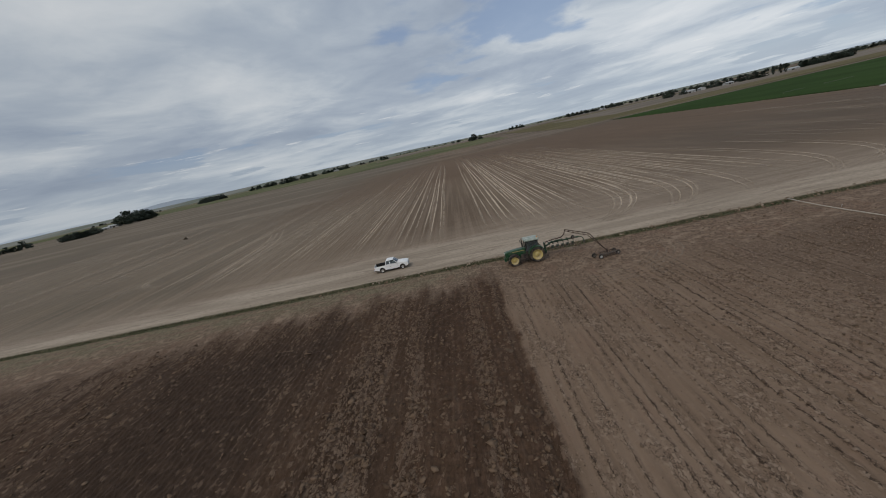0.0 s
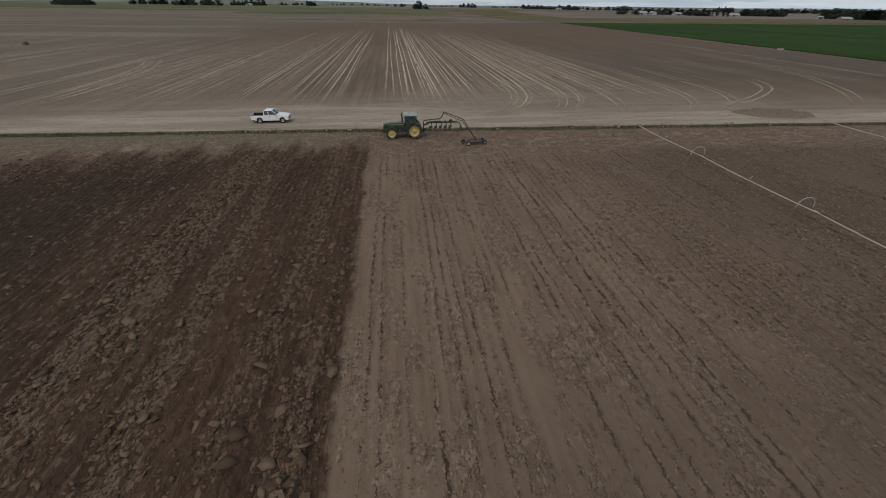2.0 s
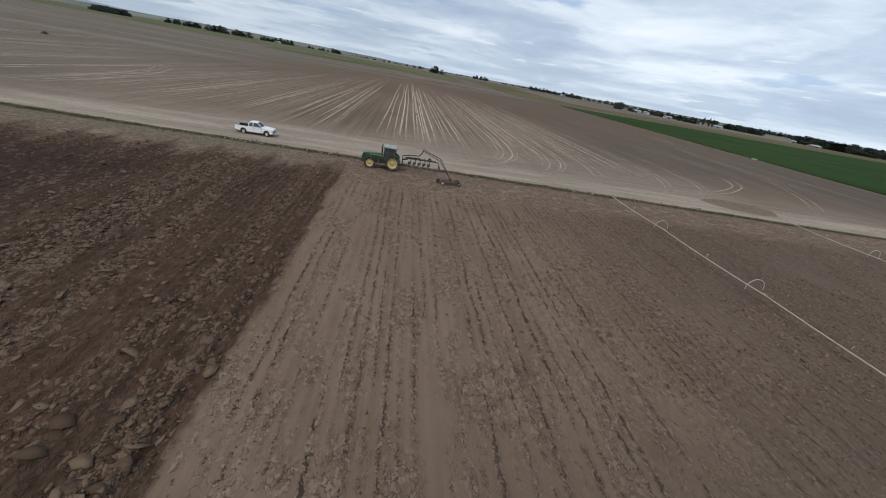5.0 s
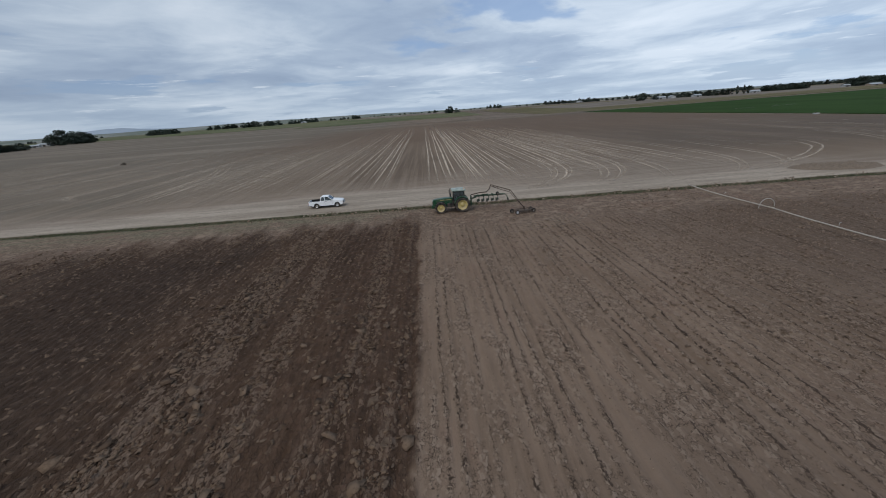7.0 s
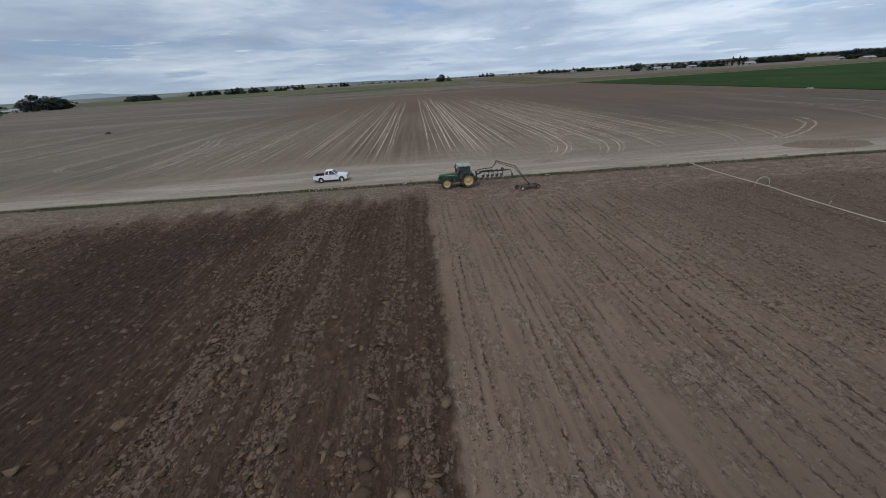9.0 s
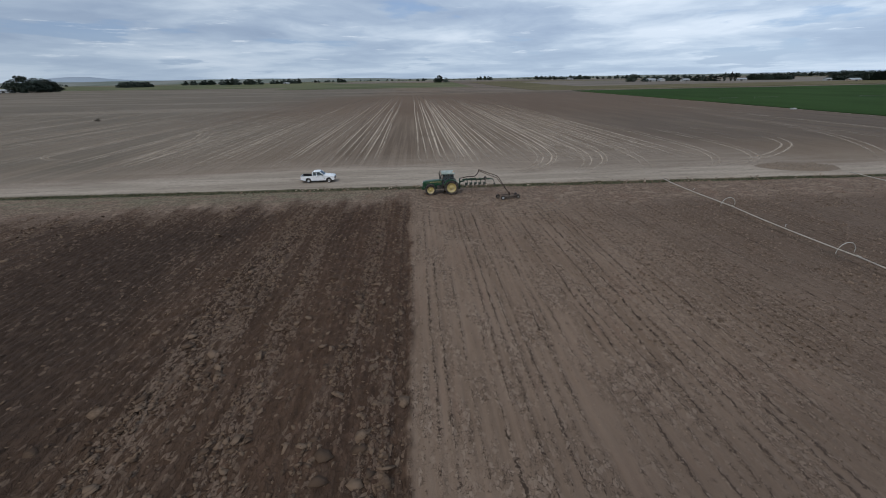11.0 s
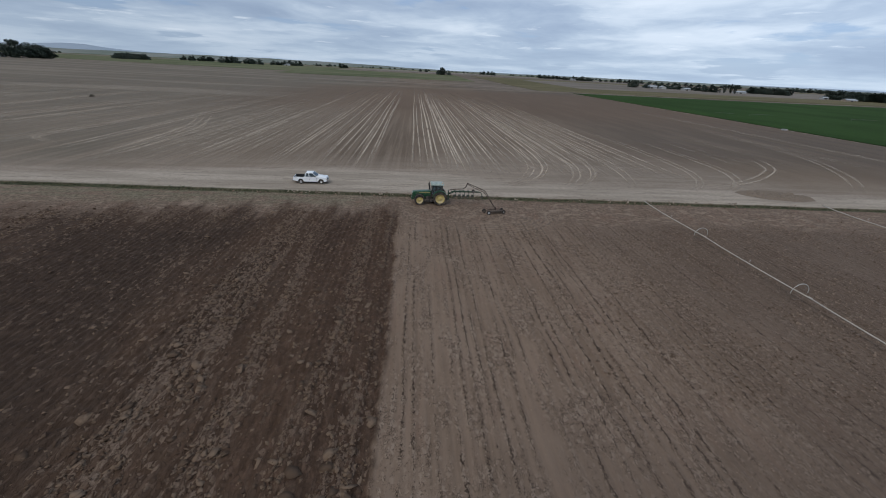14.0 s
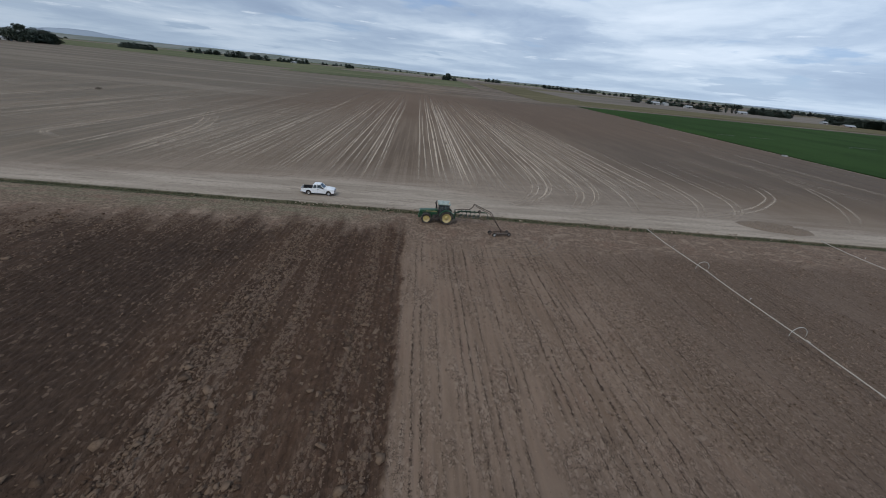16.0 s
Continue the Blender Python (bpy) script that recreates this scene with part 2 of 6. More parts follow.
    zone = maths(t, "MAXIMUM", near_row, maths(t, "MULTIPLY", patchy, 0.85))
    zone = maths(t, "MAXIMUM", zone, maths(t, "MULTIPLY", smooth(t, sep.outputs[0], 11.0, 26.0), maths(t, "ADD", 0.25, maths(t, "MULTIPLY", smooth(t, comb, 0.42, 0.60), 0.7))))
    pale = maths(t, "MULTIPLY", zone, smooth(t, tone, 0.60, 0.80))
    stub = blend(t, maths(t, "MULTIPLY", pale, 0.8), stub, (0.272, 0.202, 0.150))
    # gap shade painted near-black along the rows and round lump rims
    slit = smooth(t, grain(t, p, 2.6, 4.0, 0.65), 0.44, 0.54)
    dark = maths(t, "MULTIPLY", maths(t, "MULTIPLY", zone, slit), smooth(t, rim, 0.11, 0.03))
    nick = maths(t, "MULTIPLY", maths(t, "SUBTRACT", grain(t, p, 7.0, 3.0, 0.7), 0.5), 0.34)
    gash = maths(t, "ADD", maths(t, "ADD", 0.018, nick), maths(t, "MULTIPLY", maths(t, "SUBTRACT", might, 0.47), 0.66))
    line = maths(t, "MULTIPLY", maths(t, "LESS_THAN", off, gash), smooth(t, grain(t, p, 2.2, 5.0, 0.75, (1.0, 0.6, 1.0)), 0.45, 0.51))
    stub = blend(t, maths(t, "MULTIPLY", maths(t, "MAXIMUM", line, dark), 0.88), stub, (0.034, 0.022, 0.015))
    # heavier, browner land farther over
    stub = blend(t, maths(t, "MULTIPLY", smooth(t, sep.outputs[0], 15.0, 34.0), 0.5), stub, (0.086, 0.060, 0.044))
    # darker tone towards the near right, its edge varied by noise
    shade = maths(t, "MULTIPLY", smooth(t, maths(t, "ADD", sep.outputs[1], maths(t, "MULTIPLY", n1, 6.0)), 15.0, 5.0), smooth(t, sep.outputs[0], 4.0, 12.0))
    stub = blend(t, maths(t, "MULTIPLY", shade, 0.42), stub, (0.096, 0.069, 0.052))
    # ploughed ground: damp dark soil with dry crusts
    d1 = grain(t, p, 0.13, 4.0, 0.55, (2.2, 0.35, 1.0))
    d2 = grain(t, p, 1.6, 6.0, 0.65, (1.2, 0.8, 1.0))
    plow = blend(t, smooth(t, d1, 0.36, 0.62), (0.047, 0.0288, 0.0186), (0.071, 0.0432, 0.0274))
    plow = blend(t, maths(t, "MULTIPLY", smooth(t, d2, 0.50, 0.66), 0.55), plow, (0.096, 0.060, 0.041))
    streak = grain(t, p, 0.75, 5.0, 0.6, (2.2, 0.24, 1.0))
    plow = blend(t, maths(t, "MULTIPLY", smooth(t, streak, 0.50, 0.64), maths(t, "ADD", maths(t, "MULTIPLY", mask("crust"), 0.45), 0.2)), plow, (0.152, 0.107, 0.078))
    rag2 = shaken(t, p, 4.0, 0.30)
    flake, ftone = cells(t, rag2, 4.6, (1.35, 0.62, 1.0))
    frim, _ = cells(t, rag2, 4.6, (1.35, 0.62, 1.0), "DISTANCE_TO_EDGE")
    pick = maths(t, "ADD", ftone, maths(t, "MULTIPLY", mask("crust"), 0.52))
    shell = maths(t, "MULTIPLY", smooth(t, pick, 0.86, 1.02), smooth(t, frim, 0.02, 0.07))
    plow = blend(t, maths(t, "MULTIPLY", shell, 0.85), plow, blend(t, smooth(t, n3, 0.35, 0.65), (0.122, 0.085, 0.061), (0.189, 0.132, 0.094)))
    bits = maths(t, "MULTIPLY", smooth(t, tone, 0.70, 0.85), maths(t, "ADD", maths(t, "MULTIPLY", mask("crust"), 0.7), 0.12))
    plow = blend(t, maths(t, "MULTIPLY", bits, 0.75), plow, (0.194, 0.140, 0.102))
    # crevice shade between flakes, painted as dark cell rims
    plow = blend(t, maths(t, "MULTIPLY", smooth(t, frim, 0.05, 0.0), 0.22), plow, (0.026, 0.017, 0.012))
    plow = blend(t, maths(t, "MULTIPLY", smooth(t, sep.outputs[0], -9.0, -1.0), 0.25), plow, blend(t, smooth(t, d2, 0.42, 0.64), (0.064, 0.0370, 0.0242), (0.124, 0.0720, 0.0478)))
    # a strip that still lies damp and smooth
    wet = blend(t, smooth(t, d2, 0.42, 0.64), (0.040, 0.0262, 0.0184), (0.060, 0.0395, 0.0276))
    plow = blend(t, maths(t, "MULTIPLY", mask("damp"), maths(t, "SUBTRACT", 0.85, maths(t, "MULTIPLY", shell, 0.5))), plow, wet)
    # road dust
    r1 = grain(t, p, 0.2, 5.0, 0.6, (0.22, 1.8, 1.0))
    r2 = grain(t, p, 3.0, 5.0, 0.6, (0.5, 1.4, 1.0))
    road = blend(t, smooth(t, r1, 0.36, 0.64), (0.270, 0.222, 0.173), (0.380, 0.317, 0.252))
    ruts = grain(t, shaken(t, p, 0.25, 2.6), 0.9, 6.0, 0.7, (0.14, 1.5, 1.0))
    road = blend(t, maths(t, "MULTIPLY", smooth(t, ruts, 0.52, 0.62), 0.6), road, (0.198, 0.157, 0.119))
    road = blend(t, maths(t, "MULTIPLY", smooth(t, r2, 0.42, 0.62), 0.4), road, (0.205, 0.163, 0.123))
    bank = blend(t, smooth(t, n2, 0.4, 0.62), (0.034, 0.037, 0.019), (0.092, 0.080, 0.050))
    head = blend(t, smooth(t, n2, 0.36, 0.66), (0.116, 0.081, 0.058), (0.198, 0.141, 0.101))
    head = blend(t, maths(t, "MULTIPLY", smooth(t, rust, 0.48, 0.66), 0.5), head, (0.158, 0.098, 0.068))
    swirl = grain(t, shaken(t, p, 0.12, 9.0), 1.1, 4.0, 0.6, (0.5, 1.2, 1.0))
    head = blend(t, maths(t, "MULTIPLY", smooth(t, swirl, 0.50, 0.66), 0.7), head, (0.262, 0.194, 0.142))
    head = blend(t, maths(t, "MULTIPLY", smooth(t, tone, 0.22, 0.10), 0.6), head, (0.071, 0.050, 0.036))
    # dry weeds on the headland towards the ditch
    weed = maths(t, "MULTIPLY", smooth(t, sep.outputs[1], 37.0, 43.0), smooth(t, sep.outputs[0], 8.0, -10.0))
    weed = maths(t, "MULTIPLY", weed, smooth(t, grain(t, p, 0.5, 5.0, 0.65, (0.5, 1.3, 1.0)), 0.36, 0.60))
    head = blend(t, maths(t, "MULTIPLY", weed, 0.8), head, blend(t, smooth(t, n2, 0.4, 0.6), (0.100, 0.090, 0.055), (0.172, 0.150, 0.100)))
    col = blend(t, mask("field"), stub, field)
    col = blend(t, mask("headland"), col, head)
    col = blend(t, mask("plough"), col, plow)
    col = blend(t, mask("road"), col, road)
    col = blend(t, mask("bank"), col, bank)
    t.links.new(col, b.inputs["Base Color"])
    b.inputs["Roughness"].default_value = 0.95
    b.inputs["Specular IOR Level"].default_value = 0.12
    h = maths(t, "ADD", maths(t, "MULTIPLY", n2, 0.6), maths(t, "MULTIPLY", n3, 0.25))
    h = maths(t, "ADD", h, maths(t, "MULTIPLY", maths(t, "MULTIPLY", mask("plough"), smooth(t, frim, 0.0, 0.12)), 0.35))
    bare = maths(t, "SUBTRACT", 1.0, maths(t, "ADD", maths(t, "ADD", mask("field"), mask("road")), maths(t, "ADD", mask("headland"), mask("plough"))), clamp=True)
    h = maths(t, "ADD", h, maths(t, "MULTIPLY", maths(t, "MULTIPLY", maths(t, "MULTIPLY", zone, bare), smooth(t, rim, 0.0, 0.12)), 0.25))
    bump(t, b, h, 0.8, 0.11)
    return m


def clod_soil(name, dark, light, share):
    m, t, b = material(name)
    p = place_of(t)
    r = t.nodes.new("ShaderNodeNewGeometry").outputs["Random Per Island"]
    n = grain(t, p, 7.0, 5.0, 0.65)
    pick = smooth(t, maths(t, "ADD", r, maths(t, "MULTIPLY", maths(t, "SUBTRACT", n, 0.5), 0.9)), 1 - share - 0.2, 1 - share + 0.2)
    t.links.new(blend(t, pick, dark, light), b.inputs["Base Color"])
    b.inputs["Roughness"].default_value, b.inputs["Specular IOR Level"].default_value = 0.95, 0.12
    bump(t, b, grain(t, p, 18.0, 4.0, 0.7), 0.6, 0.03)
    return m


def dust_track():
    """Pale dust in wheel tracks, thinning into the field's own soil."""
    m, t, b = material("track_dust")
    p = place_of(t)
    core = node(t, "ShaderNodeAttribute", attribute="core").outputs["Fac"]
    n = grain(t, p, 0.35, 5.0, 0.6, (2.0, 0.35, 1.0))
    torn = grain(t, shaken(t, p, 1.2, 0.7), 2.4, 4.0, 0.7, (1.6, 0.4, 1.0))
    gone = grain(t, p, 0.16, 4.0, 0.6, (2.4, 0.5, 1.0))
    f = maths(t, "MULTIPLY", maths(t, "MULTIPLY", core, 1.45, clamp=True), smooth(t, n, 0.14, 0.52))
    f = maths(t, "MULTIPLY", maths(t, "MULTIPLY", f, smooth(t, torn, 0.20, 0.48)), smooth(t, gone, 0.22, 0.44))
    t.links.new(blend(t, grain(t, p, 1.6, 4.0, 0.6), (0.368, 0.296, 0.224), (0.505, 0.412, 0.318)), b.inputs["Base Color"])
    t.links.new(f, b.inputs["Alpha"])
    b.inputs["Roughness"].default_value, b.inputs["Specular IOR Level"].default_value = 0.95, 0.12
    return m


def crop(name, a, c, scale=0.05, stretch=(1.0, 1.0, 1.0)):
    m, t, b = material(name)
    p = place_of(t)
    n1, n2 = grain(t, p, scale, 5.0, 0.6, stretch), grain(t, p, scale * 14, 4.0, 0.6)
    col = blend(t, smooth(t, maths(t, "ADD", maths(t, "MULTIPLY", n1, 0.7), maths(t, "MULTIPLY", n2, 0.3)), 0.36, 0.64), a, c)
    t.links.new(col, b.inputs["Base Color"])
    b.inputs["Roughness"].default_value, b.inputs["Specular IOR Level"].default_value = 1.0, 0.03
    bump(t, b, n2, 0.5, 0.1)
    return m


def leaves(name, a, c):
    m, t, b = material(name)
    r = t.nodes.new("ShaderNodeNewGeometry").outputs["Random Per Island"]
    o = t.nodes.new("ShaderNodeObjectInfo").outputs["Random"]
    v = maths(t, "ADD", maths(t, "MULTIPLY", r, 0.6), maths(t, "MULTIPLY", o, 0.4))
    t.links.new(blend(t, v, a, c), b.inputs["Base Color"])
    b.inputs["Roughness"].default_value = 0.7
    return m


SOIL = soil_ground()
CLOD = clod_soil("turned_clods", (0.073, 0.0465, 0.0305), (0.150, 0.103, 0.069), 0.5)
FLAKE = clod_soil("crust_flakes", (0.082, 0.054, 0.036), (0.158, 0.109, 0.074), 0.5)
DAMP = clod_soil("damp_clods", (0.058, 0.0365, 0.0245), (0.132, 0.090, 0.063), 0.30)
SLAB = clod_soil("dry_slabs", (0.094, 0.066, 0.047), (0.162, 0.114, 0.080), 0.55)
CRUMB = clod_soil("stubble_crumbs", (0.100, 0.071, 0.051), (0.238, 0.173, 0.127), 0.42)
CRUST = clod_soil("stubble_clods", (0.122, 0.087, 0.063), (0.214, 0.156, 0.116), 0.45)
HEAP = clod_soil("heap_soil", (0.106, 0.083, 0.063), (0.192, 0.151, 0.117), 0.5)
PALE_CLOD = clod_soil("pale_spoil", (0.180, 0.140, 0.107), (0.330, 0.265, 0.208), 0.4)
TRACK = dust_track()
ALFALFA = crop("alfalfa", (0.021, 0.043, 0.010), (0.033, 0.062, 0.015), 0.03, (1.0, 0.4, 1.0))
OLIVE = crop("thin_grass", (0.095, 0.086, 0.045), (0.150, 0.124, 0.072), 0.02, (0.4, 1.0, 1.0))
PASTURE = crop("pasture", (0.080, 0.092, 0.046), (0.145, 0.140, 0.080), 0.012, (0.4, 1.0, 1.0))
BARE = crop("bare_far_soil", (0.140, 0.120, 0.100), (0.200, 0.172, 0.144), 0.01, (0.4, 1.0, 1.0))
PALE = crop("pale_far_track", (0.32, 0.28, 0.23), (0.40, 0.35, 0.29), 0.02)
# blue-grey distance haze is painted into the hill colour
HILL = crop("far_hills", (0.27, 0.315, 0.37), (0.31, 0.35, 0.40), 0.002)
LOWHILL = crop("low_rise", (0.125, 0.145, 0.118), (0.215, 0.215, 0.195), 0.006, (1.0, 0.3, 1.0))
LEAF = leaves("tree_leaves", (0.021, 0.032, 0.024), (0.046, 0.059, 0.043))
GRASS = leaves("bank_grass", (0.026, 0.042, 0.014), (0.100, 0.094, 0.045))
BARK = plain("bark", (0.10, 0.08, 0.062), 0.9, spread=0.3)
GREEN = plain("green_paint", (0.009, 0.058, 0.026), 0.35, dust=0.20)
GREEN_ROOF = plain("dusty_roof", (0.22, 0.27, 0.23), 0.5, dust=0.8, dust_colour=(0.46, 0.46, 0.43))
PLOUGH_GREEN = plain("weathered_green_paint", (0.022, 0.052, 0.030), 0.6, spread=0.25, dust=0.35, dust_colour=(0.12, 0.10, 0.078))
YELLOW = plain("yellow_paint", (0.46, 0.36, 0.12), 0.5, dust=0.75, dust_colour=(0.40, 0.33, 0.21))
RUBBER = plain("tyre_rubber", (0.022, 0.021, 0.020), 0.85, dust=0.65, dust_colour=(0.15, 0.115, 0.088))
BLACK = plain("black_paint", (0.018, 0.018, 0.018), 0.5, dust=0.25)
STEEL = plain("worn_steel", (0.55, 0.55, 0.55), 0.32, 0.85, dust=0.25)
RUST = plain("rusty_steel", (0.070, 0.048, 0.038), 0.7, 0.3, spread=0.3)
RING = plain("soiled_iron", (0.13, 0.11, 0.095), 0.75, 0.2, spread=0.3, dust=0.5, dust_colour=(0.14, 0.105, 0.082))
BLADE = plain("dulled_steel", (0.075, 0.072, 0.064), 0.6, 0.3, dust=0.6, dust_colour=(0.13, 0.10, 0.078))
DUSTY = plain("dusty_steel", (0.13, 0.115, 0.10), 0.5, 0.5, dust=0.5, dust_colour=(0.13, 0.10, 0.078))
WHITE = plain("white_paint", (0.78, 0.79, 0.80), 0.28, spread=0.03, dust=0.12)
CHROME = plain("bright_metal", (0.62, 0.62, 0.63), 0.25, 0.9)
LINER = plain("bed_liner", (0.016, 0.016, 0.017), 0.8)
GLASS = glass("dark_glass")
LENS = plain("clear_lamp", (0.7, 0.7, 0.68), 0.15)
RED = plain("red_lamp", (0.35, 0.02, 0.018), 0.2)
AMBER = plain("amber_lamp", (0.7, 0.28, 0.03), 0.2)
ALU = plain("weathered_aluminium", (0.46, 0.415, 0.35), 0.8, 0.0, spread=0.2, dust=0.4)


def muddy_rim():
    """Pale metal hoop, turning brown over its lower half."""
    m, t, b = material("muddy_rim")
    co = t.nodes.new("ShaderNodeTexCoord").outputs["Object"]
    n = grain(t, co, 5.0, 4.0)
    low = smooth(t, maths(t, "ADD", node(t, "ShaderNodeSeparateXYZ", {0: co}).outputs[2], maths(t, "MULTIPLY", maths(t, "SUBTRACT", n, 0.5), 0.5)), 0.0, -0.22)
    t.links.new(blend(t, low, blend(t, n, (0.36, 0.34, 0.31), (0.46, 0.44, 0.40)), (0.150, 0.108, 0.080)), b.inputs["Base Color"])
    b.inputs["Roughness"].default_value = 0.7
    return m


HOOP = muddy_rim()
ROOF_GREY = plain("sheet_roof", (0.30, 0.31, 0.32), 0.5, spread=0.15, scale=0.4)
WALL_WHITE = plain("white_siding", (0.38, 0.38, 0.375), 0.7, spread=0.1, scale=0.4)
WALL_TAN = plain("tan_siding", (0.32, 0.26, 0.20), 0.8, spread=0.15, scale=0.4)

# ---- the land ----
def lattice(x, y, seed):
    """Smooth noise on a square lattice, 0 to 1."""
    xi, yi = np.floor(x).astype(np.int64), np.floor(y).astype(np.int64)
    xf, yf = x - xi, y - yi
    xf, yf = xf * xf * (3 - 2 * xf), yf * yf * (3 - 2 * yf)

    def h(a, b):
        n = (a * 374761393 + b * 668265263 + seed * 974634541) & 0x7FFFFFFF
        n = ((n ^ (n >> 13)) * 1274126177) & 0x7FFFFFFF
        return ((n ^ (n >> 16)) & 0xFFFF) / 65535.0
    a, b, c, d = h(xi, yi), h(xi + 1, yi), h(xi, yi + 1), h(xi + 1, yi + 1)
    return (a + (b - a) * xf) * (1 - yf) + (c + (d - c) * xf) * yf


def octaves(x, y, seed, n=3):
    s, w = 0, 1.0
    for i in range(n):
        s = s + w * lattice(x * 2 ** i, y * 2 ** i, seed + i)
        w *= 0.5
    return s / (2 - 0.5 ** (n - 1))


def step(v, lo, hi):
    u = np.clip((v - lo) / (hi - lo), 0, 1)
    return u * u * (3 - 2 * u)


FURROW_X, PASS = 2.45, 2.3


def ditch_y(x):
    return 44.65 - 0.023 * x


def road_far_y(x):
    return 58.2 - 6.2 * step(x, 4, 24) - 1.6 * step(x, 46, 62) - 5.8 * step(-x, 12, 52)


def rise(x, y):
    """The far land stands a few metres higher than the near fields."""
    return (7.0 - 3.0 * step(x, 150, 600)) * step(np.hypot(x, y), 450, 1350)


def soil_masks(x, y):
    """Which soil lies where, and how high it stands."""
    edge_x = FURROW_X + 1.0 * (octaves(x * 0 + 3.1, y * 0.16, 5) - 0.5) + 0.6 * (octaves(x * 1.6, y * 1.6, 8) - 0.5)
    lane = np.floor((x - FURROW_X) / (PASS * 0.35))
    ragged = 37.8 + 3.6 * (lattice(lane * 0.73, lane * 0 + 0.5, 21) - 0.5) - 0.0012 * (x - 2) ** 2 * (x < 2) * (x > -40) - 2.1 * (x <= -40)
    sway = x + 0.35 * np.maximum(y - 33, 0) * (octaves(x * 0.15, y * 0 + 2.5, 35) - 0.2)
    ragged = ragged + 7.5 * (octaves(sway * 0.95, y * 0.12, 33, 3) - 0.5) + 2.2 * (octaves(x * 2.2, y * 0.8, 37, 3) - 0.5)
    plough = step(edge_x - x + 0.35 * (octaves(x * 3.5, y * 2.5, 9) - 0.5), -0.26, 0.2) * step(ragged - y + 3.0 * (octaves(x * 1.3, y * 0.9, 39, 4) - 0.5), -3.2, 3.0)
    dy = y - ditch_y(x)
    wob = 0.5 * (octaves(x * 0.25, y * 0 + 1.5, 44) - 0.5)
    bank = step(dy + wob, -0.95, -0.55) * step(0.85 - dy - wob, 0, 0.3)
    far = road_far_y(x) + 1.6 * (octaves(x * 0.12, y * 0.3, 51) - 0.5)
    soft = 3.5 * (octaves(x * 0.22, y * 0.9, 53, 4) - 0.5)
    past = y - far + soft
    dusty = step(x, 4.5, 12) * (1 - step(x, 54, 74))
    field = (0.62 - 0.14 * dusty) * step(past, -3.0, 2.2) + (0.38 + 0.14 * dusty) * step(past, -1.0, 15.0 + 24.0 * dusty)
    road = step(dy, 0.5, 0.9) * (1 - field)
    headland = step(y - (35.0 + 4.0 * (octaves(x * 0.3, y * 0.12, 61) - 0.5)), -2.5, 2.0) * (dy < 0.9)
    # ploughed relief: furrow slices, pass ridges, clods
    u = (x - FURROW_X) / 0.46
    slices = np.abs(((u + 0.35 * (octaves(x * 0.4, y * 0.4, 71) - 0.5)) % 1.0) - 0.5) * 2
    rough_plough = 0.10 * slices + 0.20 * (octaves(x * 1.7, y * 1.3, 81, 4) - 0.45) + 0.10 * (lattice(x * 4.5, y * 3.6, 91) - 0.5)
    open_furrow = step(x, 1.55, 1.95) * step(FURROW_X - x, -0.1, 0.25)
    rough_plough = rough_plough - 0.16 * open_furrow
    # stubble rows
    wobble = 0.16 * (octaves(x * 0.3, y * 0.12, 101) - 0.5)
    v = (x + wobble - ROW_X) / ROW
    row = np.floor(v + 0.5)
    off = np.abs(v - row)
    might = lattice(row * 0.917 + 0.3, y * 0.11, 111)
    might2 = octaves(row * 1.3 + 5, y * 0.9, 121, 2)
    crack = step(0.13 - off - 0.10 * (lattice(x * 7, y * 5, 131) - 0.5), -0.02, 0.07) * step(might + 0.7 * might2, 0.62, 1.05)
    broken = step(octaves(x * 0.16, y * 0.10, 141), 0.55, 0.75)
    crack = np.clip(crack + broken * step(octaves(x * 3.0, y * 1.7, 151), 0.62, 0.72), 0, 1)
    ridge = 0.022 * np.cos(v * 2 * np.pi) + 0.05 * (octaves(x * 2.2, y * 1.2, 161) - 0.5)
    z_stub = ridge - 0.025 * crack
    z_head = 0.10 * (octaves(x * 0.8, y * 0.8, 171) - 0.5)
    z = (z_stub * (1 - headland) + z_head * headland) * (1 - np.clip(road + field, 0, 1))
    z = z * (1 - plough) + rough_plough * plough
    z = z * (1 - road) + 0.03 * (octaves(x * 0.2, y * 0.9, 181) - 0.5) * road
    z = z + bank * (0.16 * (octaves(x * 1.1, y * 1.6, 191) - 0.35) - 0.50 * np.exp(-((dy - 0.10) / 0.38) ** 2))
    z = z * (1 - step(past, -3.5, 4.0))
    crust = step(octaves(x * 0.85 + 0.6 * octaves(x * 0.2, y * 0.2, 203), y * 0.055, 201), 0.40, 0.62) * (0.55 + 0.45 * octaves(x * 0.6, y * 0.4, 207))
    crust = crust * (1 - 0.8 * open_furrow) 
    strip = 5.0 * (octaves(x * 0.25, y * 0.05, 211) - 0.5) + 5.0 * (octaves(x * 0.8, y * 0.25, 213, 4) - 0.5)
    damp = plough * step(-x + strip, 9.0, 17.0) * step(x + strip, -36, -25) * (1 - 0.75 * step(y + 0.4 * strip, 28, 36))
    crust = crust * (1 - 0.8 * damp)
    return dict(damp=damp, plough=plough, bank=bank, road=road, field=field, headland=headland, crust=crust, z=z)


def spread(lo, hi, fine, reach, growth=1.13):
    """Coordinates: even between lo and hi, then ever wider apart out to the reach on both sides."""
    mid = list(np.arange(lo, hi, fine))
    out, s = [], fine
    while (out[-1] if out else hi) < reach:
        s *= growth
        out.append((out[-1] if out else mid[-1]) + s)
    low, s = [], fine
    while (low[-1] if low else lo) > -reach:
        s *= growth
        low.append((low[-1] if low else mid[0]) - s)
    return np.array(low[::-1] + mid + out)


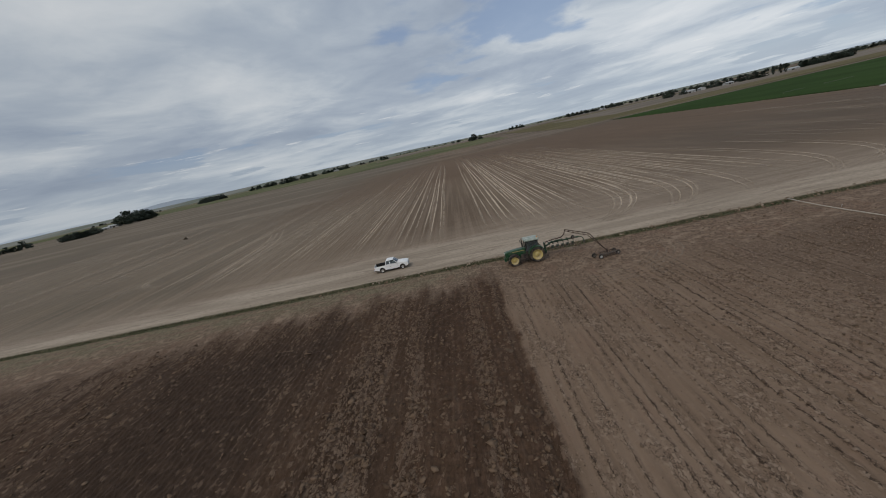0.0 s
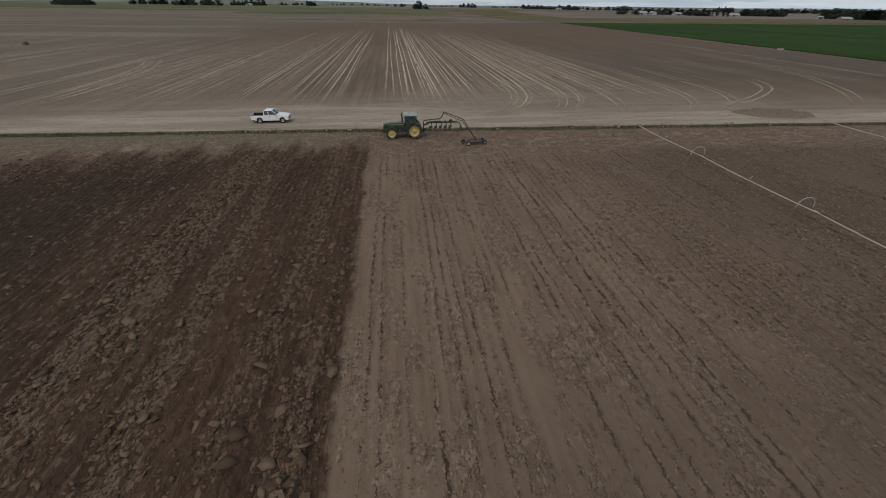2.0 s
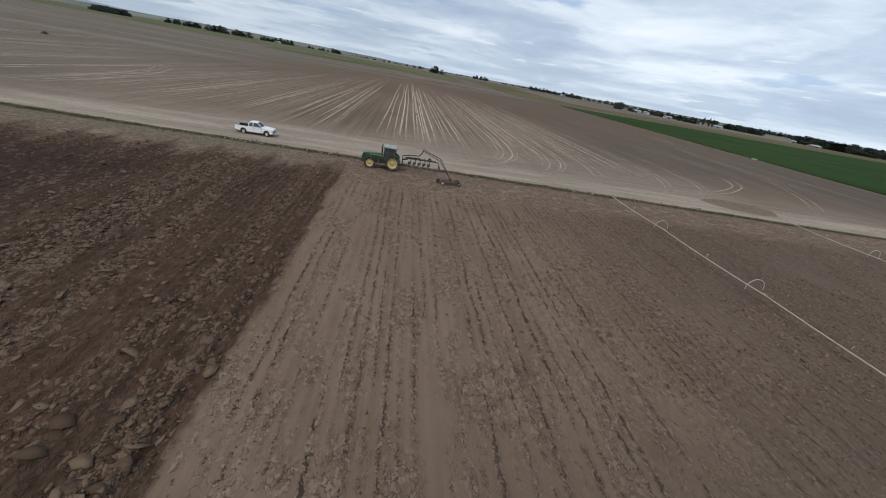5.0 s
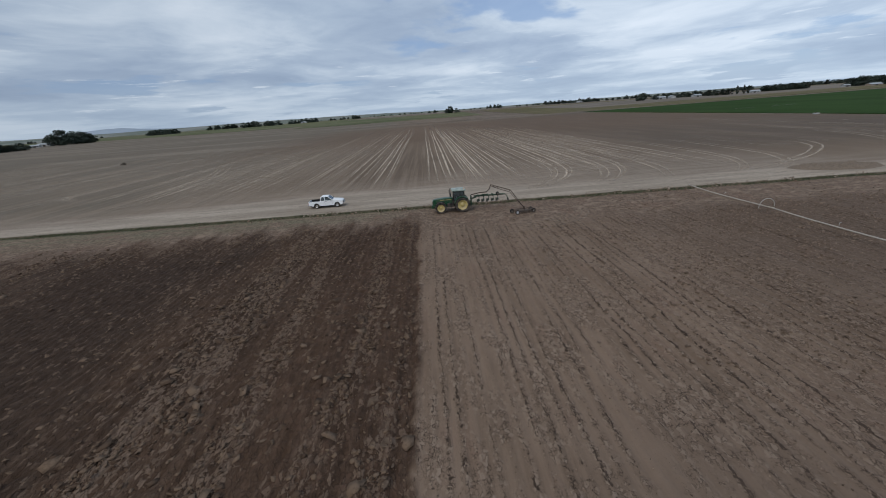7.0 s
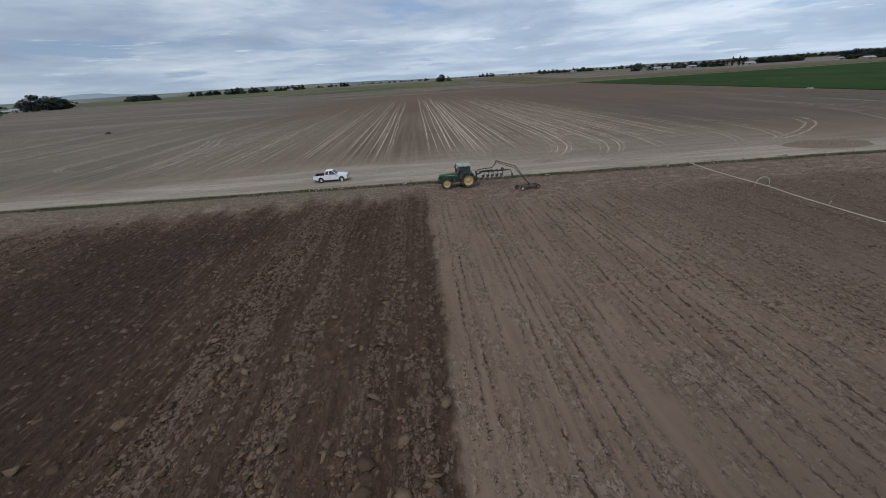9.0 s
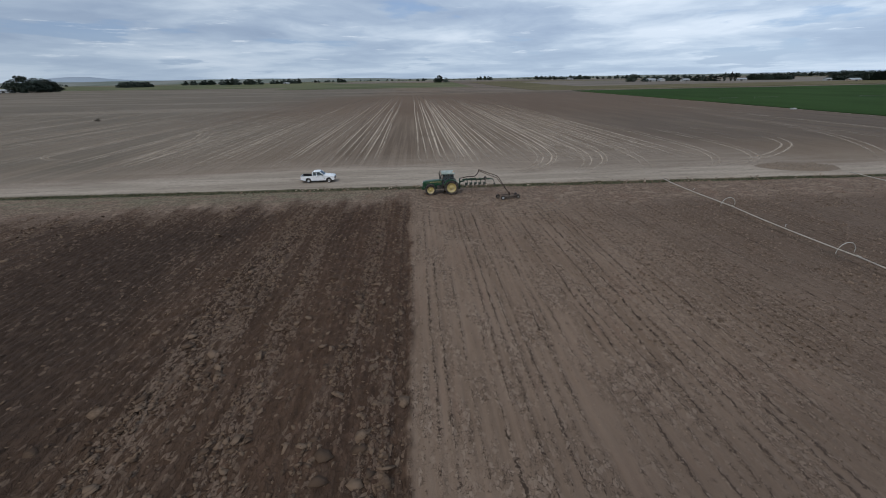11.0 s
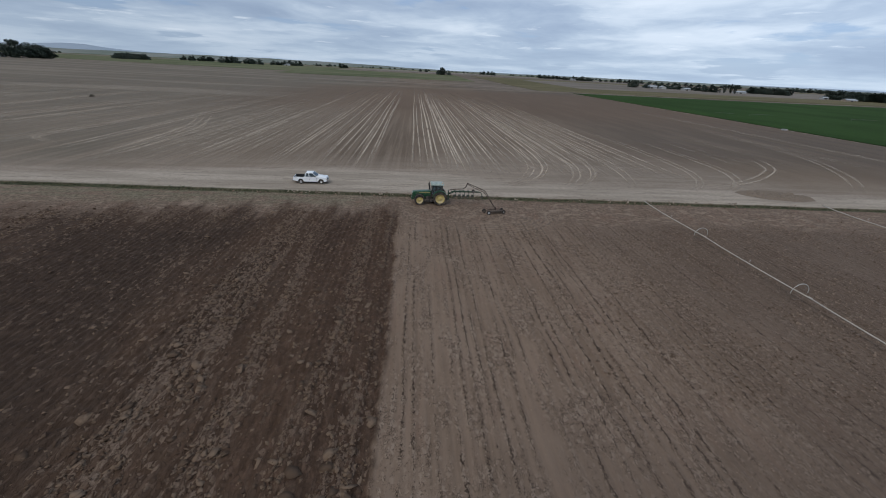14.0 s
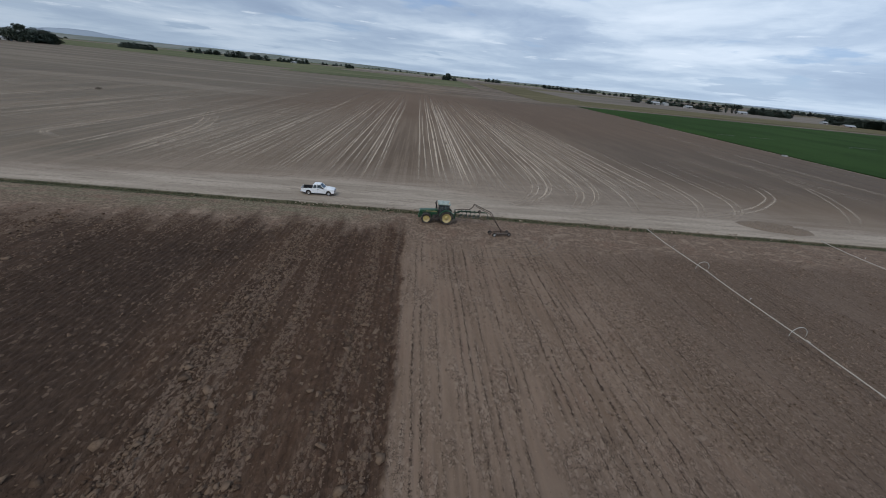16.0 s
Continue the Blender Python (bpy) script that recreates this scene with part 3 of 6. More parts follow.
def grid_object(name, xs, ys, zs, mat):
    nx, ny = len(xs), len(ys)
    X, Y = np.meshgrid(xs, ys)
    co = np.stack([X, Y, zs], -1).reshape(-1, 3)
    i = (np.arange(ny - 1)[:, None] * nx + np.arange(nx - 1)[None, :]).ravel()
    quads = np.stack([i, i + 1, i + nx + 1, i + nx], -1)
    me = bpy.data.meshes.new(name)
    me.vertices.add(len(co))
    me.vertices.foreach_set("co", co.ravel().astype(np.float32))
    me.loops.add(quads.size)
    me.loops.foreach_set("vertex_index", quads.ravel().astype(np.int32))
    me.polygons.add(len(quads))
    me.polygons.foreach_set("loop_start", np.arange(0, quads.size, 4, dtype=np.int32))
    me.update(calc_edges=True)
    me.materials.append(mat)
    me.shade_smooth()
    return new(name, me)


gx, gy = spread(-28, 42, 0.115, 4600), spread(1.5, 46.5, 0.115, 4600)
GX, GY = np.meshgrid(gx, gy)
soil = soil_masks(GX, GY)
ground = grid_object("ground", gx, gy, soil["z"] + rise(GX, GY), SOIL)
for key in ("plough", "bank", "road", "field", "headland", "crust", "damp"):
    a = ground.data.attributes.new(key, "FLOAT", "POINT")
    a.data.foreach_set("value", soil[key].astype(np.float32).ravel())
tagged(ground, "brown farmland, part ploughed dark, with a dusty track and tilled fields", "ground", kind="structure")


def height(x, y):
    return soil_masks(np.asarray(x, float), np.asarray(y, float))["z"]


def sheet(name, x0, x1, y0, y1, z, mat, label, skew=0.0, lean=0.0, n=26):
    """A wide, low field with an uneven edge, following the land; skew slants its long sides, lean its short ones."""
    bm = bmesh.new()
    rows = []
    for j in range(n + 1):
        row = []
        for i in range(n + 1):
            fx, fy = i / n, j / n
            x, y = x0 + (x1 - x0) * fx + lean * fy, y0 + (y1 - y0) * fy + skew * fx
            if i in (0, n) or j in (0, n):
                x, y = x + random.uniform(-0.6, 0.6), y + random.uniform(-0.9, 0.9)
            row.append(bm.verts.new((x, y, z + float(rise(x, y)))))
        rows.append(row)
    for a, b in zip(rows, rows[1:]):
        for i in range(n):
            bm.faces.new((a[i], a[i + 1], b[i + 1], b[i]))
    rim = rows[0] + [r[-1] for r in rows[1:]] + rows[-1][-2::-1] + [r[0] for r in rows[-2:0:-1]]
    low = [bm.verts.new((v.co.x, v.co.y, v.co.z - z - 1.2)) for v in rim]
    for i in range(len(rim)):
        j = (i + 1) % len(rim)
        bm.faces.new((rim[i], low[i], low[j], rim[j]))
    bmesh.ops.recalc_face_normals(bm, faces=bm.faces)
    me = bpy.data.meshes.new(name)
    bm.to_mesh(me)
    bm.free()
    me.materials.append(mat)
    return tagged(new(name, me), label, "field", kind="structure")


sheet("alfalfa_field", 151, 900, 62, 402, 0.25, ALFALFA, "lush green alfalfa field beside the bare soil", -20, 10)
sheet("grass_field", 135, 1600, 430, 1000, 0.30, OLIVE, "thin olive and straw coloured grassland beyond the tilled field", -15)
sheet("tan_field", 230, 2200, 560, 900, 0.45, BARE, "pale tan stubble land before the farmsteads", -60)
sheet("pasture_field", -2600, -200, 720, 1290, 0.35, PASTURE, "dull green pasture strip far off", 30)
sheet("pasture_field", -210, 95, 640, 1000, 0.45, PASTURE, "dull green pasture strip far off")
sheet("bare_field", -160, 900, 1100, 1700, 0.5, BARE, "pale bare field far off")
sheet("farm_track", -110, 300, 440, 444, 0.18, BARE, "pale dusty farm track at the end of the field", -22)
sheet("far_track", -240, 700, 1500, 1560, 0.9, PALE, "pale dusty track far off")
sheet("pasture_field", -3500, 3500, 1800, 2700, 0.5, PASTURE, "dull green pasture strip far off")


def ridge(name, mat, label, dist, az0, az1, shape, n=90, depth=500):
    """A low rise on the skyline: front slope, crest and back slope."""
    bm = bmesh.new()
    rows = []
    for i in range(n + 1):
        az = radians(az0 + (az1 - az0) * i / n)
        h = shape(az0 + (az1 - az0) * i / n)
        s, c = math.sin(az), math.cos(az)
        rows.append([bm.verts.new((4 + s * d, -6 + c * d, hh)) for d, hh in ((dist - depth, -0.5), (dist - depth * 0.5, h * 0.55), (dist, h), (dist + 120, -0.5))])
    for a, b in zip(rows, rows[1:]):
        for k in range(3):
            bm.faces.new((a[k], b[k], b[k + 1], a[k + 1]))
    bmesh.ops.recalc_face_normals(bm, faces=bm.faces)
    me = bpy.data.meshes.new(name)
    bm.to_mesh(me)
    bm.free()
    me.materials.append(mat)
    me.shade_smooth()
    return tagged(new(name, me), label, "hill", kind="structure")


def bell(a, mid, wide):
    return math.exp(-((a - mid) / wide) ** 2)


# the skyline hills wear painted haze
ridge("far_hill", HILL, "far hills on the skyline, blue-grey haze in their colour", 4300, -70, 75,
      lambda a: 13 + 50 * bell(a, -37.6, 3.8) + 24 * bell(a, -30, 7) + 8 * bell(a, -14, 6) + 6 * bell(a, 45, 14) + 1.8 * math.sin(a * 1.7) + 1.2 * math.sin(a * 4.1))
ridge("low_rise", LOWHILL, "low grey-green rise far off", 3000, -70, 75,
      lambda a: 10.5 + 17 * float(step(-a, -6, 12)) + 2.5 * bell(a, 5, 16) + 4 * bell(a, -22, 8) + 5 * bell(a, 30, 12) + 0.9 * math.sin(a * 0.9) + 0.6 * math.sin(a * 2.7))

# ---- shapes ----
def part(name, bm, mat, parent=None, label="", smooth_faces=False):
    """Link a bmesh as one mesh object under a thing or a part."""
    me = bpy.data.meshes.new(name)
    bm.to_mesh(me)
    bm.free()
    me.materials.append(mat)
    if smooth_faces:
        me.shade_smooth()
    ob = new(name, me)
    if parent:
        ob.parent = parent
    if label:
        ob["label"] = label
    return ob


def again(ob, parent, m):
    """A second part on the same mesh, with its sub-parts."""
    o = new(ob.name.split(".")[0], ob.data)
    o.parent, o.matrix_basis = parent, m
    if "label" in ob:
        o["label"] = ob["label"]
    for c in ob.children:
        again(c, o, c.matrix_basis.copy())
    return o


def block(x0, x1, y0, y1, z0, z1, bevel=0.0, bm=None):
    bm = bm or bmesh.new()
    r = bmesh.ops.create_cube(bm, size=1.0)
    for v in r["verts"]:
        v.co = Vector((x0 + (v.co.x + 0.5) * (x1 - x0), y0 + (v.co.y + 0.5) * (y1 - y0), z0 + (v.co.z + 0.5) * (z1 - z0)))
    if bevel:
        edges = list({e for v in r["verts"] for e in v.link_edges})
        bmesh.ops.bevel(bm, geom=edges, offset=bevel, segments=2, affect="EDGES", profile=0.6)
    return bm


def prism(outline, y0, y1, bevel=0.0):
    """A side outline in x and z, drawn across from y0 to y1."""
    bm = bmesh.new()
    a = [bm.verts.new((x, y0, z)) for x, z in outline]
    b = [bm.verts.new((x, y1, z)) for x, z in outline]
    bm.faces.new(a)
    bm.faces.new(b[::-1])
    for i in range(len(a)):
        j = (i + 1) % len(a)
        bm.faces.new((a[i], b[i], b[j], a[j]))
    bmesh.ops.recalc_face_normals(bm, faces=bm.faces)
    if bevel:
        bmesh.ops.bevel(bm, geom=list(bm.edges), offset=bevel, segments=2, affect="EDGES", profile=0.6)
    return bm


def loft(sections, closed=True):
    """Skin over rings of points of equal count."""
    bm = bmesh.new()
    rings = [[bm.verts.new(p) for p in s] for s in sections]
    for a, b in zip(rings, rings[1:]):
        n = len(a)
        for i in range(n):
            j = (i + 1) % n
            bm.faces.new((a[i], a[j], b[j], b[i]))
    if closed:
        bm.faces.new(rings[0][::-1])
        bm.faces.new(rings[-1])
    bmesh.ops.recalc_face_normals(bm, faces=bm.faces)
    return bm


def tube(points, r, n=8, bm=None):
    """A round bar along the points."""
    bm = bm or bmesh.new()
    pts = [Vector(p) for p in points]
    rings = []
    for i, p in enumerate(pts):
        d = (pts[min(i + 1, len(pts) - 1)] - pts[max(i - 1, 0)]).normalized()
        side = d.orthogonal().normalized() if abs(d.z) > 0.99 else d.cross(Vector((0, 0, 1))).normalized()
        up = side.cross(d)
        rings.append([bm.verts.new(p + r * (math.cos(2 * math.pi * k / n) * side + math.sin(2 * math.pi * k / n) * up)) for k in range(n)])
    for a, b in zip(rings, rings[1:]):
        for k in range(n):
            bm.faces.new((a[k], a[(k + 1) % n], b[(k + 1) % n], b[k]))
    bm.faces.new(rings[0][::-1])
    bm.faces.new(rings[-1])
    return bm


def lathe(profile, n=28, bm=None):
    """Turn (radius, y) points round the y axis."""
    bm = bm or bmesh.new()
    rings = []
    for k in range(n):
        a = 2 * math.pi * k / n
        rings.append([bm.verts.new((r * math.cos(a), y, r * math.sin(a))) for r, y in profile])
    for k in range(n):
        a, b = rings[k], rings[(k + 1) % n]
        for i in range(len(profile) - 1):
            bm.faces.new((a[i], a[i + 1], b[i + 1], b[i]))
    bmesh.ops.remove_doubles(bm, verts=bm.verts, dist=0.0005)
    bmesh.ops.recalc_face_normals(bm, faces=bm.faces)
    return bm


def empty(name, label, category, group="", m=None):
    e = new(name)
    e.empty_display_size = 0.3
    if m is not None:
        e.matrix_basis = m
    return tagged(e, label, category, group)


def wheel(parent, x, y, r, w, rim_r, rim_mat, lugs=0, rim_label="", tyre_label="", hub_mat=None):
    """A tyre with its rim and hub; its axle lies along y."""
    h = w / 2
    bm = lathe([(rim_r, -h * 0.8), (rim_r + (r - rim_r) * 0.5, -h), (r * 0.955, -h * 0.92), (r * 0.985, -h * 0.7), (r * 0.985, h * 0.7), (r * 0.955, h * 0.92), (rim_r + (r - rim_r) * 0.5, h), (rim_r, h * 0.8)], 36)
    for i in range(lugs):
        for s in (-1, 1):
            a = 2 * math.pi * (i + 0.25 * s) / lugs
            c, si = math.cos(a), math.sin(a)
            da = 0.10 * s
            q = []
            for (yy, aa) in ((0.02 * s, a - da * 0.6), (h * 0.95 * s, a + da)):
                for rr in (r * 0.975, r * 1.015):
                    for off in (-0.028, 0.028):
                        an = aa + off / r
                        q.append(bm.verts.new((rr * math.cos(an), yy, rr * math.sin(an))))
            for f in ((0, 1, 3, 2), (4, 6, 7, 5), (0, 4, 5, 1), (2, 3, 7, 6), (0, 2, 6, 4), (1, 5, 7, 3)):
                bm.faces.new([q[k] for k in f])
    bmesh.ops.recalc_face_normals(bm, faces=bm.faces)
    tyre = part("wheel", bm, RUBBER, parent, tyre_label)
    tyre.location = (x, y, r)
    out = -1 if y < 0 else 1
    bm = lathe([(rim_r * 1.02, out * h * 0.86), (rim_r * 0.93, out * h * 0.88), (rim_r * 0.86, out * h * 0.45), (rim_r * 0.45, out * h * 0.32), (rim_r * 0.36, out * h * 0.55), (0.0, out * h * 0.58)], 28)
    part("rim", bm, rim_mat, tyre, rim_label, True)
    bm = lathe([(rim_r * 1.02, -out * h * 0.86), (rim_r * 0.9, -out * h * 0.8), (rim_r * 0.8, -out * h * 0.1), (0.0, -out * h * 0.1)], 20)
    part("inner_rim", bm, rim_mat, tyre, "", True)
    nut = None
    for k in range(6):
        a = 2 * math.pi * k / 6
        spot = pose(rim_r * 0.27 * math.cos(a), out * h * 0.56, rim_r * 0.27 * math.sin(a))
        if nut is None:
            nut = part("wheel_nut", block(-0.02, 0.02, -0.02, 0.02, -0.02, 0.02), hub_mat or STEEL, tyre)
            nut.matrix_basis = spot
        else:
            again(nut, tyre, spot)
    return tyre

# ---- pickup truck ----
def window_pane(name, pts, thick, parent, mat=GLASS):
    """A pane: a flat outline with thickness along its normal."""
    bm = bmesh.new()
    f = bm.faces.new([bm.verts.new(p) for p in pts])
    bm.normal_update()
    n = f.normal.copy()
    r = bmesh.ops.extrude_face_region(bm, geom=[f])
    for v in r["geom"]:
        if isinstance(v, bmesh.types.BMVert):
            v.co += n * thick
    bmesh.ops.recalc_face_normals(bm, faces=bm.faces)
    return part(name, bm, mat, parent)


def arch_points(cx, cz, r, n=9):
    return [(cx + r * math.cos(math.pi * k / n), cz + r * math.sin(math.pi * k / n)) for k in range(n + 1)]


def pickup_truck(m):
    t = empty("pickup_truck", "white extended-cab pickup truck with open dark bed on dusty track", "truck", m=m)
    W = 0.84
    fx, rx, wr = 3.12, 0.0, 0.35
    # lower body side outline with wheel arches, front to the right
    low = [(-1.12, 0.52)] + [(x, z) for x, z in arch_points(rx, 0.36, 0.44)][::-1] + [(x, z) for x, z in arch_points(fx, 0.36, 0.44)][::-1]
    low += [(3.93, 0.42), (3.99, 0.62), (3.94, 0.88), (3.72, 0.99), (2.62, 1.08), (2.50, 1.10), (0.62, 1.10), (0.62, 1.06), (-1.14, 1.06)]
    # side panels and the parts between them
    for s in (-1, 1):
        part("side_panel", prism(low, s * W - 0.035, s * W + 0.035, 0.012), WHITE, t)
    hood = loft([[(2.45, -W, 1.02), (2.45, W, 1.02), (2.45, W, 1.10), (2.45, W * 0.85, 1.155), (2.45, -W * 0.85, 1.155), (2.45, -W, 1.10)],
                 [(3.2, -W, 0.92), (3.2, W, 0.92), (3.2, W, 1.035), (3.2, W * 0.85, 1.085), (3.2, -W * 0.85, 1.085), (3.2, -W, 1.035)],
                 [(3.85, -W * 0.94, 0.80), (3.85, W * 0.94, 0.80), (3.85, W * 0.94, 0.93), (3.85, W * 0.8, 0.965), (3.85, -W * 0.8, 0.965), (3.85, -W * 0.94, 0.93)],
                 [(3.97, -W * 0.88, 0.70), (3.97, W * 0.88, 0.70), (3.97, W * 0.88, 0.84), (3.97, W * 0.75, 0.87), (3.97, -W * 0.75, 0.87), (3.97, -W * 0.88, 0.84)]])
    part("hood", hood, WHITE, t, "", True)
    part("engine_bay", block(2.45, 3.9, -W + 0.22, W - 0.22, 0.35, 0.93), BLACK, t)
    part("floor_pan", block(-1.05, 3.7, -W + 0.24, W - 0.24, 0.30, 0.50), BLACK, t)
    # cab: lower shell and greenhouse
    part("cab_shell", block(0.62, 2.5, -W + 0.02, W - 0.02, 0.45, 1.09), WHITE, t)
    r0, z0, z1 = 0.66, 1.08, 1.64
    roof = loft([[(0.74, -0.66, 1.60), (0.74, 0.66, 1.60), (0.80, 0.60, 1.655), (0.80, -0.60, 1.655)],
                 [(1.3, -0.69, 1.615), (1.3, 0.69, 1.615), (1.3, 0.62, 1.69), (1.3, -0.62, 1.69)],
                 [(1.86, -0.66, 1.60), (1.86, 0.66, 1.60), (1.80, 0.58, 1.665), (1.80, -0.58, 1.665)]])
    part("roof", roof, WHITE, t)

    def pillar(name, a, b, r):
        part(name, tube([a, b], r, 6), WHITE, t)
    for s in (-1, 1):
        pillar("windscreen_pillar", (2.46, s * 0.78, 1.08), (1.83, s * 0.63, 1.62), 0.04)
        pillar("door_pillar", (1.32, s * 0.80, 1.08), (1.28, s * 0.67, 1.62), 0.05)
        pillar("rear_pillar", (0.68, s * 0.80, 1.08), (0.78, s * 0.65, 1.62), 0.06)
        window_pane("side_window", [(1.37, s * 0.795, 1.10), (2.36, s * 0.775, 1.10), (1.83, s * 0.66, 1.59), (1.34, s * 0.685, 1.59)], 0.01, t)
        window_pane("rear_side_window", [(0.74, s * 0.795, 1.10), (1.26, s * 0.795, 1.10), (1.23, s * 0.685, 1.59), (0.82, s * 0.675, 1.59)], 0.01, t)
        part("door_line", block(1.345, 1.36, s * (W + 0.036) - 0.003, s * (W + 0.036) + 0.003, 0.5, 1.06), BLACK, t)
        part("front_door_line", block(2.44, 2.455, s * (W + 0.036) - 0.003, s * (W + 0.036) + 0.003, 0.5, 1.06), BLACK, t)
        part("door_handle", block(1.42, 1.60, s * (W + 0.045) - 0.012, s * (W + 0.045) + 0.012, 0.92, 0.96, 0.006), BLACK, t)
        mirror = part("mirror", block(2.18, 2.32, s * 0.98 - 0.10, s * 0.98 + 0.10, 1.12, 1.28, 0.03), BLACK, t)
        part("mirror_arm", block(2.22, 2.27, s * 0.86 - 0.05, s * 0.86 + 0.05, 1.13, 1.17), BLACK, mirror)
        part("headlight", block(3.90, 4.0, s * 0.62 - 0.14, s * 0.62 + 0.14, 0.70, 0.83, 0.02), LENS, t)
        part("turn_lamp", block(3.86, 3.97, s * 0.80 - 0.045, s * 0.80 + 0.045, 0.70, 0.83, 0.015), AMBER, t)
        part("tail_light", block(-1.17, -1.12, s * 0.79 - 0.07, s * 0.79 + 0.07, 0.72, 0.98, 0.01), RED, t)
        part("bed_rail", block(-1.12, 0.60, s * (W - 0.035) - 0.05, s * (W - 0.035) + 0.05, 1.055, 1.085, 0.008), LINER, t)
        part("bed_side", block(-1.08, 0.58, s * (W - 0.07) - 0.03, s * (W - 0.07) + 0.03, 0.56, 1.06), LINER, t)
        part("wheel_hump", prism([(-0.45, 0.6)] + [(x, z) for x, z in arch_points(0, 0.55, 0.40)][::-1] + [(0.45, 0.6)], s * 0.56, s * 0.76), LINER, t)
    window_pane("windscreen", [(2.45, -0.74, 1.10), (2.45, 0.74, 1.10), (1.86, 0.60, 1.61), (1.86, -0.60, 1.61)], 0.01, t)
    window_pane("rear_window", [(0.68, -0.70, 1.12), (0.68, 0.70, 1.12), (0.76, 0.58, 1.58), (0.76, -0.58, 1.58)], 0.01, t)
    part("bed_floor", block(-1.08, 0.60, -W + 0.04, W - 0.04, 0.54, 0.60), LINER, t)
    part("bed_front", block(0.56, 0.61, -W + 0.03, W - 0.03, 0.56, 1.07), LINER, t)
    gate = part("tailgate", block(-1.15, -1.10, -W + 0.04, W - 0.04, 0.58, 1.06, 0.012), WHITE, t)
    part("gate_handle", block(-1.165, -1.145, -0.1, 0.1, 0.90, 0.95, 0.005), BLACK, gate)
    part("rear_bumper", block(-1.32, -1.14, -W + 0.02, W - 0.02, 0.44, 0.58, 0.03), CHROME, t)
    part("front_bumper", block(3.90, 4.06, -W + 0.01, W - 0.01, 0.42, 0.60, 0.04), CHROME, t)
    grille = part("grille", block(3.93, 3.99, -0.46, 0.46, 0.68, 0.84, 0.012), BLACK, t)
    for k in range(3):
        part("grille_bar", block(3.985, 4.0, -0.44, 0.44, 0.705 + k * 0.045, 0.72 + k * 0.045), CHROME, grille)
    part("seat", block(1.0, 1.5, -0.6, 0.6, 0.7, 1.3, 0.08), BLACK, t, "dark bench seat")
    part("dashboard", block(2.05, 2.4, -0.7, 0.7, 0.85, 1.12, 0.05), BLACK, t)
    for x in (rx, fx):
        for s in (-1, 1):
            wheel(t, x, s * 0.76, wr, 0.22, 0.20, STEEL, rim_label="grey steel rim")
    return t


pickup_truck(pose(-12.08, 49.7, 0.0, 0, 0, 1.0) @ Matrix.Diagonal((0.90, 0.93, 0.93, 1)))


